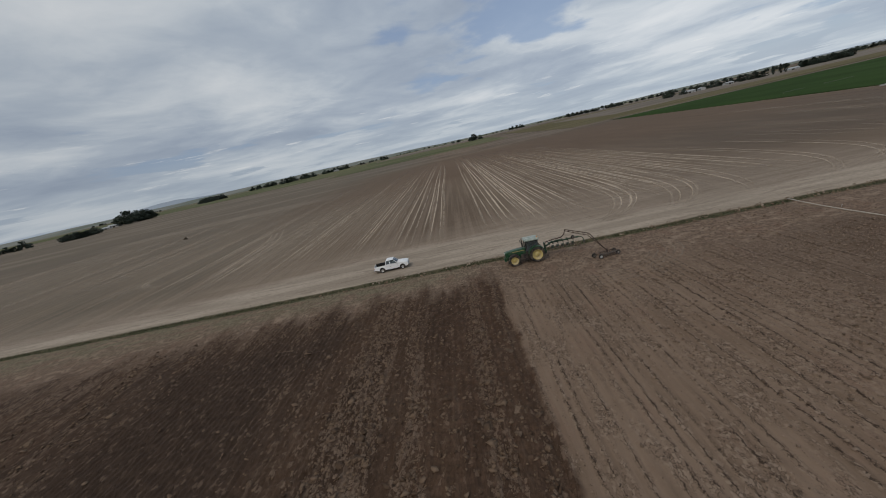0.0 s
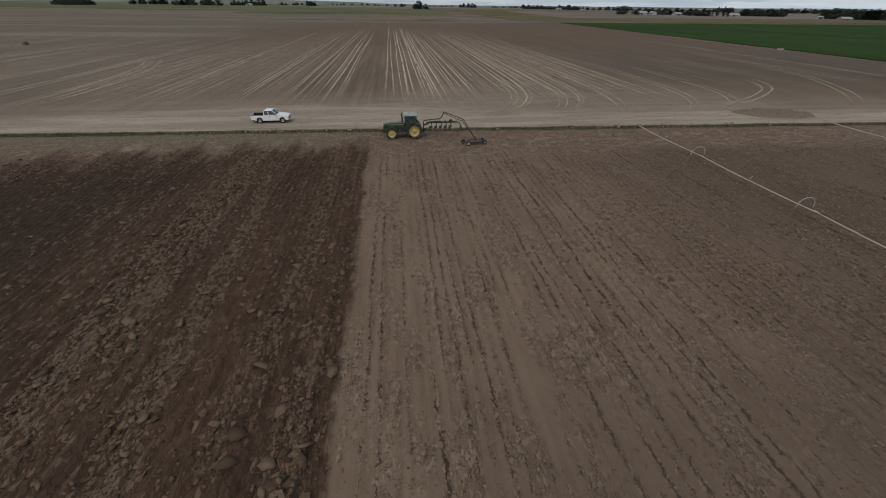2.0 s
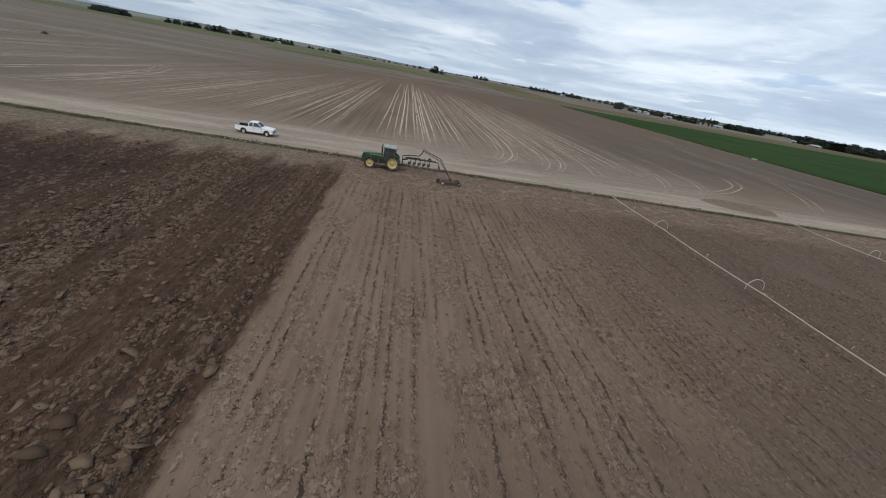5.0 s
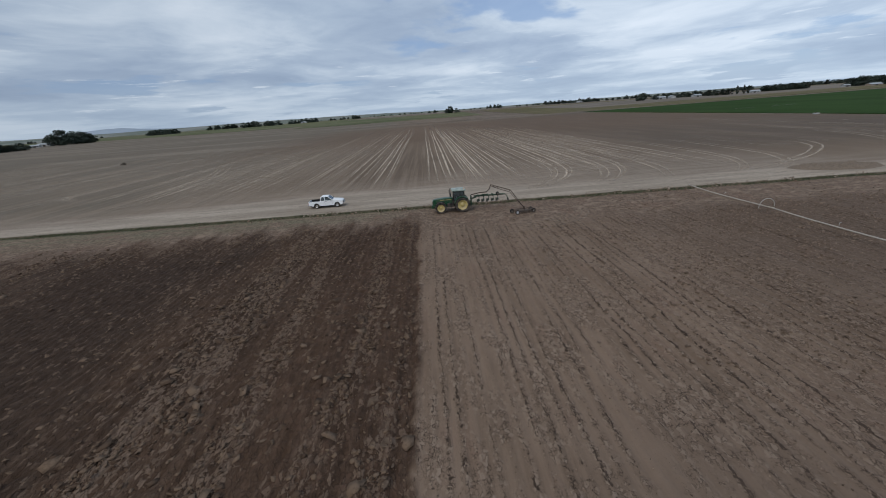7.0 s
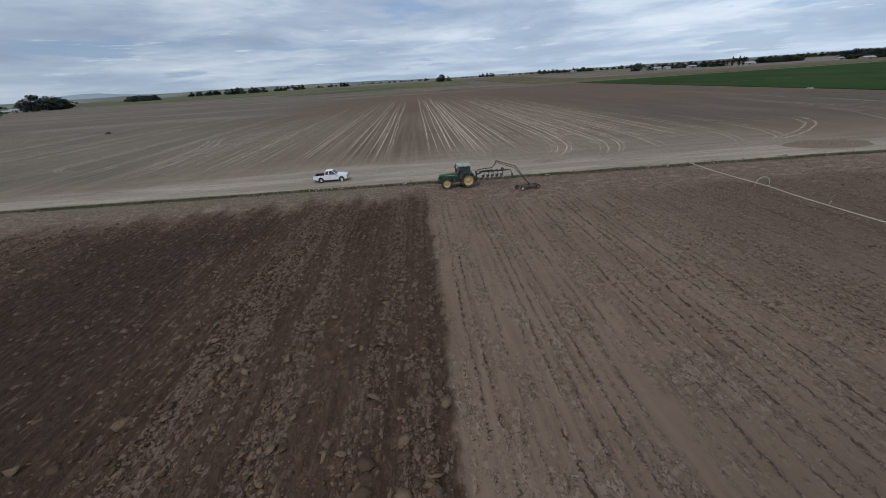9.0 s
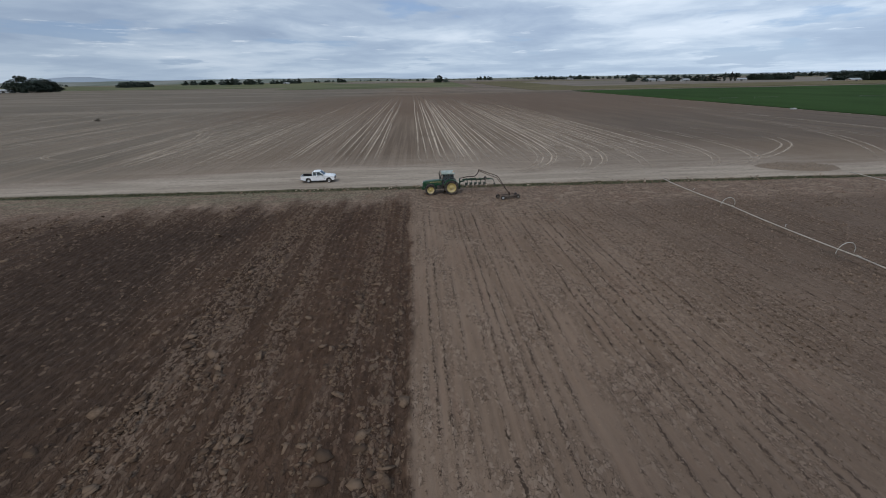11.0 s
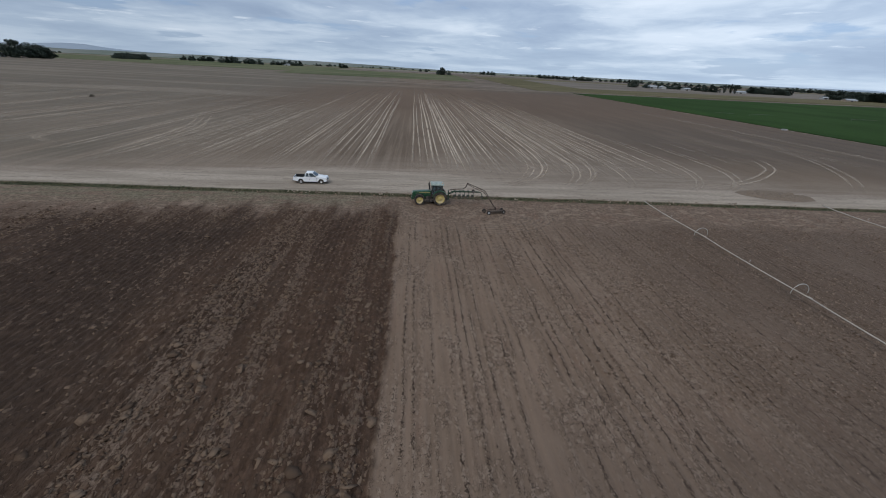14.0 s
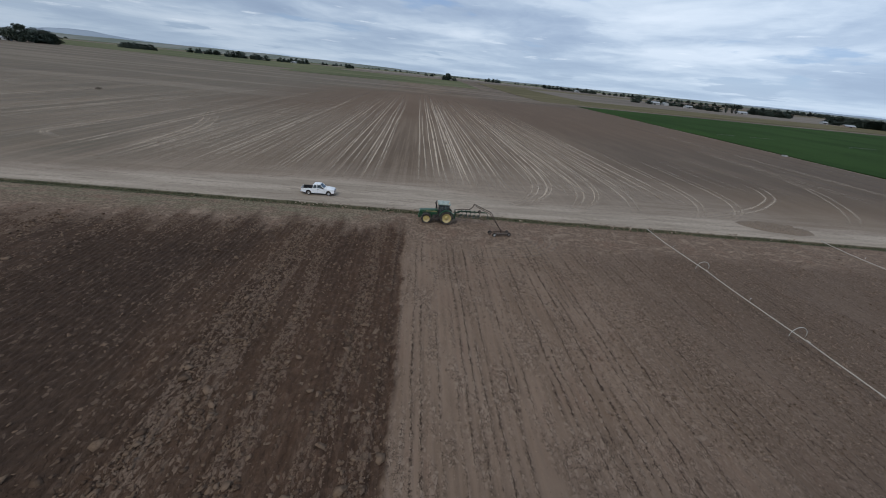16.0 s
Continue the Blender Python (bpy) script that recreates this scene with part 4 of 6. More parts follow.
# ---- tractor, plough and packer ----
def tractor(m):
    t = empty("tractor", "dusty green farm tractor with yellow wheels and glazed cab", "tractor", m=m)
    # rear axle at x = 0, front towards +x
    WB, RR, FR = 2.85, 0.97, 0.72
    for s in (-1, 1):
        wheel(t, 0, s * 1.05, RR, 0.56, 0.64, YELLOW, 22, "yellow painted rim", "large lugged rear tyre", hub_mat=YELLOW)
        wheel(t, WB, s * 0.95, FR, 0.42, 0.47, YELLOW, 18, "yellow painted rim", "lugged front tyre", hub_mat=YELLOW)
        fend = [(r * math.cos(a), RR + r * math.sin(a)) for r, a in [(1.08, radians(d)) for d in range(15, 166, 15)]] + [(r * math.cos(a), RR + r * math.sin(a)) for r, a in [(1.02, radians(d)) for d in range(165, 14, -15)]]
        part("fender", prism(fend, s * 0.72, s * 1.28), GREEN, t)
        step_part = part("step", block(0.98, 1.45, s * 0.86 - 0.16, s * 0.86 + 0.16, 0.50, 0.54, 0.01), BLACK, t)
        for k in (1, 2):
            part("tread", block(1.0, 1.43, s * (0.86 - 0.05 * k) - 0.15, s * (0.86 - 0.05 * k) + 0.15, 0.50 + 0.32 * k, 0.54 + 0.32 * k, 0.01), BLACK, step_part)
        part("step_rail", tube([(1.47, s * 0.98, 0.5), (1.47, s * 0.80, 1.25)], 0.025, 6), BLACK, step_part)
        part("fuel_tank", block(1.05, 1.95, s * 0.62 - 0.17, s * 0.62 + 0.17, 0.72, 1.22, 0.06), BLACK, t)
        part("front_fender", prism([(WB + 0.78 * math.cos(radians(d)), FR + 0.78 * math.sin(radians(d))) for d in range(35, 146, 22)] + [(WB + 0.74 * math.cos(radians(d)), FR + 0.74 * math.sin(radians(d))) for d in range(145, 34, -22)], s * 0.76, s * 1.14), BLACK, t)
        part("headlight", block(3.79, 3.86, s * 0.2 - 0.1, s * 0.2 + 0.1, 1.52, 1.63, 0.02), LENS, t)
        part("mirror", block(1.42, 1.50, s * 1.10 - 0.10, s * 1.10 + 0.10, 2.25, 2.60, 0.02), BLACK, t)
        part("mirror_arm", tube([(1.35, s * 0.80, 2.62), (1.46, s * 1.06, 2.60)], 0.018, 6), BLACK, t)
        part("lower_link", block(-1.25, -0.2, s * 0.42 - 0.04, s * 0.42 + 0.04, 0.60, 0.70, 0.015), GREEN, t)
        part("lift_rod", tube([(-0.75, s * 0.42, 0.66), (-0.45, s * 0.38, 1.35)], 0.03, 6), STEEL, t)
    # hood with sloping nose
    def ring(x, w, z0, z1, c):
        return [(x, -w, z0), (x, w, z0), (x, w, z1 - c), (x, w - c, z1), (x, -w + c, z1), (x, -w, z1 - c)]
    hood = loft([ring(1.25, 0.44, 1.0, 1.88, 0.10), ring(2.2, 0.43, 0.98, 1.86, 0.10), ring(3.3, 0.41, 0.96, 1.80, 0.10), ring(3.70, 0.39, 0.95, 1.74, 0.11), ring(3.83, 0.35, 0.98, 1.66, 0.10)])
    part("hood", hood, GREEN, t)
    part("grille", prism([(3.825, 1.02), (3.855, 1.02), (3.855, 1.50), (3.825, 1.52)], -0.27, 0.27, 0.006), BLACK, t)
    for s in (-1, 1):
        part("side_vent", block(2.3, 3.3, s * 0.415 - 0.03, s * 0.415 + 0.03, 1.12, 1.42, 0.01), BLACK, t)
        part("stripe", block(1.35, 2.9, s * 0.432 - 0.012, s * 0.432 + 0.012, 1.62, 1.68), YELLOW, t)
    part("chassis", block(-0.35, 3.55, -0.28, 0.28, 0.62, 1.06, 0.05), GREEN, t)
    part("rear_axle", tube([(0, -1.0, RR), (0, 1.0, RR)], 0.17, 12), GREEN, t)
    part("front_axle", tube([(WB, -0.9, FR), (WB, 0.9, FR)], 0.12, 10), GREEN, t)
    weights = part("weight_bracket", block(3.5, 3.75, -0.3, 0.3, 0.66, 0.86, 0.02), GREEN, t)
    for k in range(10):
        part("weight", block(3.7, 3.96, -0.39 + k * 0.079, -0.325 + k * 0.079, 0.60, 1.0, 0.02), GREEN, weights)
    # cab
    x0, x1, w = -0.42, 1.22, 0.80
    part("cab_floor", block(x0, x1, -w, w, 1.18, 1.42, 0.03), BLACK, t)
    part("cab_rear_wall", block(x0 - 0.02, x0 + 0.12, -w, w, 1.40, 1.75, 0.02), BLACK, t)
    for s in (-1, 1):
        for xa, xb in ((x0 + 0.03, x0 + 0.10), (0.35, 0.35), (x1 - 0.03, x1 - 0.16)):
            part("cab_pillar", tube([(xa, s * (w - 0.03), 1.40), (xb, s * (w - 0.10), 2.72)], 0.04, 6), BLACK, t)
        window_pane("door_glass", [(0.40, s * (w - 0.02), 1.44), (x1 - 0.09, s * (w - 0.02), 1.44), (x1 - 0.20, s * (w - 0.095), 2.70), (0.39, s * (w - 0.095), 2.70)], 0.01, t)
        window_pane("quarter_glass", [(x0 + 0.10, s * (w - 0.02), 1.78), (0.31, s * (w - 0.02), 1.44), (0.31, s * (w - 0.095), 2.70), (x0 + 0.15, s * (w - 0.095), 2.70)], 0.01, t)
    window_pane("windscreen", [(x1 - 0.02, -w + 0.08, 1.44), (x1 - 0.02, w - 0.08, 1.44), (x1 - 0.15, w - 0.15, 2.70), (x1 - 0.15, -w + 0.15, 2.70)], 0.01, t)
    window_pane("rear_window", [(x0 + 0.02, -w + 0.08, 1.76), (x0 + 0.02, w - 0.08, 1.76), (x0 + 0.09, w - 0.15, 2.70), (x0 + 0.09, -w + 0.15, 2.70)], 0.01, t)
    roof = loft([[(x0 - 0.10, -0.82, 2.70), (x0 - 0.10, 0.82, 2.70), (x1 + 0.02, 0.82, 2.72), (x1 + 0.02, -0.82, 2.72)],
                 [(x0 - 0.13, -0.86, 2.80), (x0 - 0.13, 0.86, 2.80), (x1 + 0.06, 0.86, 2.82), (x1 + 0.06, -0.86, 2.82)],
                 [(x0 - 0.05, -0.78, 2.93), (x0 - 0.05, 0.78, 2.93), (x1 - 0.04, 0.78, 2.93), (x1 - 0.04, -0.78, 2.93)],
                 [(x0 + 0.15, -0.55, 2.97), (x0 + 0.15, 0.55, 2.97), (x1 - 0.25, 0.55, 2.97), (x1 - 0.25, -0.55, 2.97)]])
    part("roof", roof, GREEN_ROOF, t, "dusty pale green cab roof")
    part("seat", block(0.0, 0.5, -0.26, 0.26, 1.55, 1.70, 0.05), BLACK, t)
    part("seat_back", block(-0.08, 0.08, -0.25, 0.25, 1.66, 2.25, 0.06), BLACK, t)
    part("console", block(0.85, 1.05, -0.2, 0.2, 1.40, 2.0, 0.04), BLACK, t)
    part("steering_wheel", tube([(0.80 - 0.06 * math.sin(a), 0.2 * math.cos(a), 2.02 + 0.12 * math.sin(a)) for a in [2 * math.pi * k / 14 for k in range(15)]], 0.016, 5), BLACK, t)
    stack = part("exhaust", tube([(1.38, -0.52, 1.85), (1.38, -0.52, 2.85), (1.33, -0.52, 2.98)], 0.06, 10), BLACK, t)
    part("muffler", tube([(1.38, -0.52, 1.75), (1.38, -0.52, 2.35)], 0.10, 12), BLACK, stack)
    part("beacon", tube([(x0 + 0.1, 0.6, 2.94), (x0 + 0.1, 0.6, 3.08)], 0.05, 10), AMBER, t)
    part("top_link", tube([(-0.35, 0, 1.15), (-1.3, 0, 1.30)], 0.04, 8), STEEL, t)
    return t


def plough(m):
    t = empty("plough", "dark green mounted plough with five curved bottoms lifted behind the tractor", "plough", m=m)
    part("headstock", prism([(-0.05, 0.55), (0.12, 0.55), (0.10, 1.85), (-0.02, 1.85)], -0.36, 0.36, 0.02), PLOUGH_GREEN, t)
    part("turnover_shaft", tube([(-0.05, 0, 1.40), (-0.75, 0, 1.58)], 0.11, 10), PLOUGH_GREEN, t)
    a, b = Vector((-0.45, -0.05, 1.66)), Vector((-4.9, -0.08, 1.66))
    part("beam", tube([a, b], 0.10, 4), PLOUGH_GREEN, t)
    part("brace", tube([(-0.3, 0.3, 1.80), a.lerp(b, 0.42) + Vector((0, 0, 0.16))], 0.045, 6), PLOUGH_GREEN, t)
    for k in range(5):
        c = a.lerp(b, 0.13 + 0.16 * k)
        leg = part("leg", tube([(c.x, c.y, c.z), (c.x - 0.16, c.y, c.z - 0.20), (c.x - 0.14, c.y, c.z - 0.44), (c.x + 0.06, c.y + 0.02, c.z - 0.66)], 0.07, 6), PLOUGH_GREEN, t)
        # curved mouldboard
        sec = []
        for i in range(6):
            f = i / 5
            x = c.x + 0.22 - 0.50 * f
            twist = -0.08 - 0.26 * f * f
            sec.append([(x, c.y + 0.04 - 0.02 * f, c.z - (0.78 - 0.10 * f)), (x, c.y + twist * 0.4, c.z - (0.64 - 0.05 * f)), (x - 0.02, c.y + twist, c.z - (0.42 + 0.06 * f)),
                        (x - 0.02, c.y + twist - 0.02, c.z - (0.42 + 0.06 * f)), (x, c.y + twist * 0.4 - 0.02, c.z - (0.64 - 0.05 * f)), (x, c.y + 0.02 - 0.02 * f, c.z - (0.78 - 0.10 * f))])
        part("mouldboard", loft(sec), BLADE, leg, "worn steel mouldboard", True)
        part("share", prism([(c.x + 0.32, c.z - 0.82), (c.x + 0.08, c.z - 0.74), (c.x - 0.14, c.z - 0.78), (c.x - 0.08, c.z - 0.83)], c.y - 0.06, c.y + 0.08), DUSTY, leg)
        part("trip_block", block(c.x - 0.10, c.x + 0.12, c.y - 0.07, c.y + 0.07, c.z + 0.06, c.z + 0.20, 0.02), PLOUGH_GREEN, leg)
    # the tail of the beam bends down to a spare bottom and a small depth wheel
    part("tail_arm", tube([b, b + Vector((-0.30, 0.04, -0.04)), b + Vector((-0.50, 0.08, -0.30)), b + Vector((-0.56, 0.10, -0.62))], 0.06, 6), PLOUGH_GREEN, t)
    part("tail_blade", prism([(b.x - 0.42, b.z - 0.60), (b.x - 0.72, b.z - 0.52), (b.x - 0.76, b.z - 0.86), (b.x - 0.50, b.z - 0.92)], b.y + 0.02, b.y + 0.10, 0.01), BLADE, t)
    part("wheel_post", tube([a.lerp(b, 0.78), a.lerp(b, 0.78) + Vector((0.0, 0.30, 0.20))], 0.04, 6), PLOUGH_GREEN, t)
    w = wheel(t, a.lerp(b, 0.78).x, 0.24, 0.24, 0.14, 0.12, DUSTY, rim_label="dusty depth wheel rim")
    w.location.z = 1.86
    return t


def packer_arm(m):
    t = empty("furrow_packer", "rusty furrow packer with small wheels, drawn on a long arched arm", "packer", m=m)
    # m stands at the packer; the arm climbs towards the plough
    hook, rise, peak, bend, foot = Vector((-5.15, 4.75, 1.95)), Vector((-3.30, 4.35, 2.15)), Vector((-2.85, 3.95, 3.05)), Vector((-1.05, 1.75, 2.55)), Vector((0.0, 0.12, 0.62))
    part("hitch_bar", tube([hook, hook.lerp(rise, 0.5) + Vector((0, 0, 0.06)), rise, rise.lerp(peak, 0.55) + Vector((0.10, -0.02, -0.12)), peak], 0.06, 8), RUST, t)
    off = Vector((0.0, 0.0, -0.24))
    truss = part("upper_bar", tube([peak, bend, foot], 0.05, 8), RUST, t)
    part("lower_bar", tube([peak + off * 0.6, peak.lerp(bend, 0.5) + off, bend + off + Vector((-0.08, 0.12, 0)), foot], 0.04, 8), RUST, truss)
    for k in range(5):
        f = 0.12 + 0.2 * k
        part("lattice", tube([peak.lerp(bend, f), peak.lerp(bend, min(1.0, f + 0.08)) + off], 0.022, 5), RUST, truss)
    packer_frame = part("frame", block(-0.92, 0.92, -0.46, -0.38, 0.40, 0.48, 0.015), RING, t)
    part("rear_rail", block(-0.92, 0.92, 0.38, 0.46, 0.40, 0.48, 0.015), RUST, packer_frame)
    for x in (-0.85, 0.0, 0.85):
        part("cross_rail", block(x - 0.04, x + 0.04, -0.40, 0.40, 0.41, 0.47, 0.01), RUST, packer_frame)
    part("post", block(-0.07, 0.09, 0.02, 0.20, 0.44, 0.82, 0.02), RUST, packer_frame)
    for y in (-0.28, 0.28):
        axle = part("axle", tube([(-0.82, y, 0.24), (0.82, y, 0.24)], 0.035, 6), RUST, t)
        for k in range(6):
            bm = lathe([(0.06, -0.05), (0.16, -0.03), (0.22, 0.0), (0.16, 0.03), (0.06, 0.05)], 18)
            bmesh.ops.rotate(bm, verts=bm.verts, cent=(0, 0, 0), matrix=Matrix.Rotation(radians(90), 3, "Z"))
            ring = part("packer_ring", bm, RING, axle)
            ring.location = (-0.72 + k * 0.288, y, 0.24)
    for x, y in ((-1.02, -0.50), (1.02, -0.40), (-1.35, 0.45), (1.02, 0.50)):
        wheel(t, x, y, 0.27, 0.15, 0.15, WALL_WHITE if -1.2 < x < 0 else DUSTY, rim_label="white wheel rim" if -1.2 < x < 0 else "dusty wheel rim")
    part("outer_axle", tube([(-1.35, 0.45, 0.27), (-0.85, 0.45, 0.30)], 0.03, 6), RUST, packer_frame)
    return t


tractor(pose(7.25, 41.75, 0.0, 0, 0, 183) @ Matrix.Diagonal((0.90, 0.89, 0.90, 1)))
plough(pose(8.45, 41.80, 0.0, 0, 0, 181) @ Matrix.Diagonal((0.80, 0.9, 0.92, 1)))
packer_arm(pose(13.95, 38.2, 0.0, 0, 0, 10) @ Matrix.Diagonal((0.95, 0.86, 0.95, 1)))

# ---- wheel line irrigation pipes ----
def wheel_line(x, y0, y1, wheels_at, label):
    t = empty("irrigation_line", label, "irrigation pipe", m=pose(x, 0, 0))
    z, step_len = 0.76, 12.1
    # pipe lengths joined by couplers, sagging a little between wheels
    k, y = 0, y1
    while y > y0:
        e = max(y - step_len, y0)
        pts = [(0.05 * math.sin((y + (e - y) * f / 6) * 0.6), y + (e - y) * f / 6, z - 0.13 * math.sin(math.pi * f / 6)) for f in range(7)]
        part("pipe", tube(pts, 0.052, 8), ALU, t, "", True)
        part("coupler", tube([(0, e - 0.14, z), (0, e + 0.14, z)], 0.075, 8), ALU, t)
        y = e
    for wy in wheels_at:
        bm = tube([(0.74 * math.cos(a), 0, 0.74 * math.sin(a)) for a in [2 * math.pi * i / 32 for i in range(33)]], 0.03, 6)
        ring = part("wheel", bm, HOOP, t, "pale spoked metal wheel, brown below")
        ring.location = (0.05 * math.sin(wy * 0.6), wy, z)
        for i in range(8):
            a = 2 * math.pi * i / 8
            part("spoke", tube([(0, 0, 0), (0.74 * math.cos(a), 0, 0.74 * math.sin(a))], 0.007, 5), DUSTY, ring)
    for i, wy in enumerate(np.arange(y1 - 6, y0, -12.1)):
        s = part("sprinkler", tube([(0, wy, z + 0.05), (0, wy, z + 0.22)], 0.02, 6), STEEL, t)
        part("nozzle", tube([(-0.02, wy, z + 0.22), (0.10, wy, z + 0.27)], 0.018, 6), STEEL, s)
    return t


wheel_line(35.15, -30, 42.2, (30.8, 18.9, 6.8, -5.3), "long pale aluminium irrigation pipe on wheels, lying across the field")
wheel_line(61.5, -30, 42.5, (31.0, 18.9, 6.8, -5.3), "second pale aluminium irrigation pipe on wheels, farther over")


# ---- trees ----
def tree_parts(seed, h, w, kind="round"):
    """Trunk with limbs, and a crown of many leaf clumps; returns two meshes."""
    rnd = random.Random(seed)
    bm = bmesh.new()
    tube([(0, 0, -0.3), (0.02 * h, 0, h * 0.2), (0.0, 0.01 * h, h * 0.45), (0, 0, h * 0.75)], h * 0.022, 7, bm)
    limbs = []
    for k in range(7):
        a = 2 * math.pi * k / 7 + rnd.uniform(-0.3, 0.3)
        z = h * rnd.uniform(0.2, 0.5)
        r = w * 0.5 * rnd.uniform(0.5, 0.8) * (0.4 if kind == "tall" else 1)
        tip = (r * math.cos(a), r * math.sin(a), z + h * rnd.uniform(0.15, 0.3))
        tube([(0, 0, z), (tip[0] * 0.5, tip[1] * 0.5, z + (tip[2] - z) * 0.6), tip], h * 0.009, 5, bm)
        limbs.append(tip)
    trunk = bpy.data.meshes.new("trunk")
    bm.to_mesh(trunk)
    bm.free()
    trunk.materials.append(BARK)
    # clumps of leaves
    blobs = []
    if kind == "tall":
        for k in range(14):
            f = k / 13
            blobs.append((rnd.uniform(-0.1, 0.1) * w, rnd.uniform(-0.1, 0.1) * w, h * (0.10 + 0.86 * f), w * 0.5 * math.sin(math.pi * (0.15 + 0.8 * f)) * rnd.uniform(0.75, 1.05), h * 0.09))
    else:
        low = 0.06 if kind == "bush" else 0.10
        for k in range(38):
            a, rr = rnd.uniform(0, 2 * math.pi), math.sqrt(rnd.random()) * 0.40 * w
            f = rnd.random()
            dome = 1 - (rr / (0.5 * w)) ** 2
            z = h * (low + (0.93 - low) * f * dome)
            blobs.append((rr * math.cos(a), rr * math.sin(a), z, w * rnd.uniform(0.11, 0.20), h * rnd.uniform(0.07, 0.13)))
    verts, faces = [], []
    per = 64 if kind != "tall" else 90
    for (cx, cy, cz, rx, rz) in blobs:
        for i in range(per):
            d = Vector((rnd.gauss(0, 1), rnd.gauss(0, 1), rnd.gauss(0, 1))).normalized()
            k = rnd.uniform(0.66, 1.0)
            p = Vector((cx + d.x * rx * k, cy + d.y * rx * k, cz + d.z * rz * k))
            s = (0.032 + 0.03 * rnd.random()) * min(h, w * 1.4)
            u = Vector((rnd.gauss(0, 1), rnd.gauss(0, 1), rnd.gauss(0, 1))).normalized()
            v = u.orthogonal().normalized()
            b = len(verts)
            verts += [p - u * s, p + v * s * 0.6, p + u * s, p - v * s * 0.6]
            faces.append((b, b + 1, b + 2, b + 3))
    crown = bpy.data.meshes.new("crown")
    crown.from_pydata([tuple(v) for v in verts], [], faces)
    crown.materials.append(LEAF)
    return trunk, crown


KINDS = {"round": [tree_parts(i, 1.0, 1.0) for i in (1, 2, 3)], "wide": [tree_parts(i, 1.0, 1.5) for i in (4, 5, 6)],
         "tall": [tree_parts(i, 1.0, 0.42, "tall") for i in (7, 8)], "bush": [tree_parts(i, 1.0, 1.5, "bush") for i in (9, 10)]}
EYE_X, EYE_Y = 3.8, -5.7


def tree(az, dist, h, kind="round", label="", group="", widen=1.0):
    trunk, crown = random.choice(KINDS[kind])
    a = radians(az)
    e = empty("tree" if kind != "bush" else "bush", label or "dark green leafy tree far off across the fields", "tree" if kind != "bush" else "bush", group,
              Matrix.LocRotScale((EYE_X + dist * math.sin(a), EYE_Y + dist * math.cos(a), float(rise(EYE_X + dist * math.sin(a), EYE_Y + dist * math.cos(a)))), Euler((0, 0, random.uniform(0, 6.28))), (h * widen, h * widen, h)))
    for name, me in (("trunk", trunk), ("crown", crown)):
        o = new(name, me)
        o.parent = e
    return e


def tree_row(az0, az1, dist, h, n, kinds=("round", "wide"), label="", group="", jitter=0.25):
    for i in range(n):
        az = az0 + (az1 - az0) * (i + 0.5 + random.uniform(-0.35, 0.35)) / n
        tree(az, dist * random.uniform(0.985, 1.015), h * random.uniform(1 - jitter, 1 + jitter * 0.6), random.choice(kinds), label, group)


random.seed(11)
for az, h, wd in ((-41.6, 24.5, 1.0), (-40.9, 23.5, 0.9), (-40.2, 24.0, 0.95), (-39.6, 21.0, 0.95), (-39.1, 17.5, 0.9)):
    tree(az, 900, h, "wide", "broad dark green shade tree beside a farmstead", "farmstead shade trees", wd)
tree_row(-47.2, -44.0, 760, 11, 9, ("wide", "bush"), "dark green tree in a dense windbreak", "windbreak")
tree_row(-58, -49.5, 900, 12, 12, ("wide", "bush"), "dark green tree in a dense windbreak", "windbreak")
tree_row(-34.0, -31.1, 1130, 12.5, 14, ("wide", "bush"), "dark green tree in a short hedgerow", "hedgerow", 0.12)
tree_row(-27.8, -24.6, 1350, 14.5, 7, ("round", "wide", "bush"))
tree_row(-23.9, -22.0, 1200, 15.5, 4, ("wide", "round"))
tree_row(-21.4, -19.7, 1200, 14, 4, ("wide",), jitter=0.1)
tree_row(-18.4, -14.7, 1250, 13, 8, ("round", "wide", "bush"))
tree_row(-13.5, -11.0, 1700, 10, 4, ("bush", "wide"))
tree_row(-10.3, -8.8, 1350, 11.5, 3, ("wide", "round"))
tree_row(-7.5, 1.8, 2300, 9, 9, ("bush", "wide", "round"))
tree(1.3, 1350, 9.5, "wide"), tree(0.5, 1350, 8, "bush")
tree(3.45, 1000, 17.5, "round", "tall dark green tree standing alone at the field's end", widen=1.0)
tree(4.3, 1000, 11, "bush", "low green bush beside the lone tree"), tree(2.95, 1000, 12, "round")
tree_row(5.2, 8.0, 1900, 9, 4, ("bush", "wide"))
tree_row(8.3, 10.8, 1400, 12, 5, ("wide", "round"))
tree_row(12, 16, 2100, 11, 5, ("bush", "wide"))
tree_row(16.3, 23.2, 1350, 12, 16, ("wide", "round", "bush"))
tree_row(24, 47, 1500, 11, 34, ("wide", "bush"))
tree(28.2, 850, 15.5, "wide", "broad dark green tree beside farm sheds"), tree(29.6, 850, 9.5, "wide")
tree_row(30.2, 34.5, 900, 9, 16, ("round", "wide", "bush"), "green tree among farm buildings", "farmstead trees")
tree_row(34.6, 37.2, 850, 12, 4, ("round", "wide"), "green tree among farm buildings", "farmstead trees")
tree(37.75, 850, 13.5, "tall", "slender dark poplar beside a farm"), tree(38.35, 850, 14, "tall", "slender dark poplar beside a farm"), tree(38.75, 850, 12.5, "tall", "slender dark poplar beside a farm")
tree_row(39.9, 43.5, 930, 10.5, 20, ("wide", "bush"), "dark green tree in a dense windbreak", "windbreak", 0.15)
tree_row(43.5, 47, 1700, 12, 6, ("wide", "bush"))
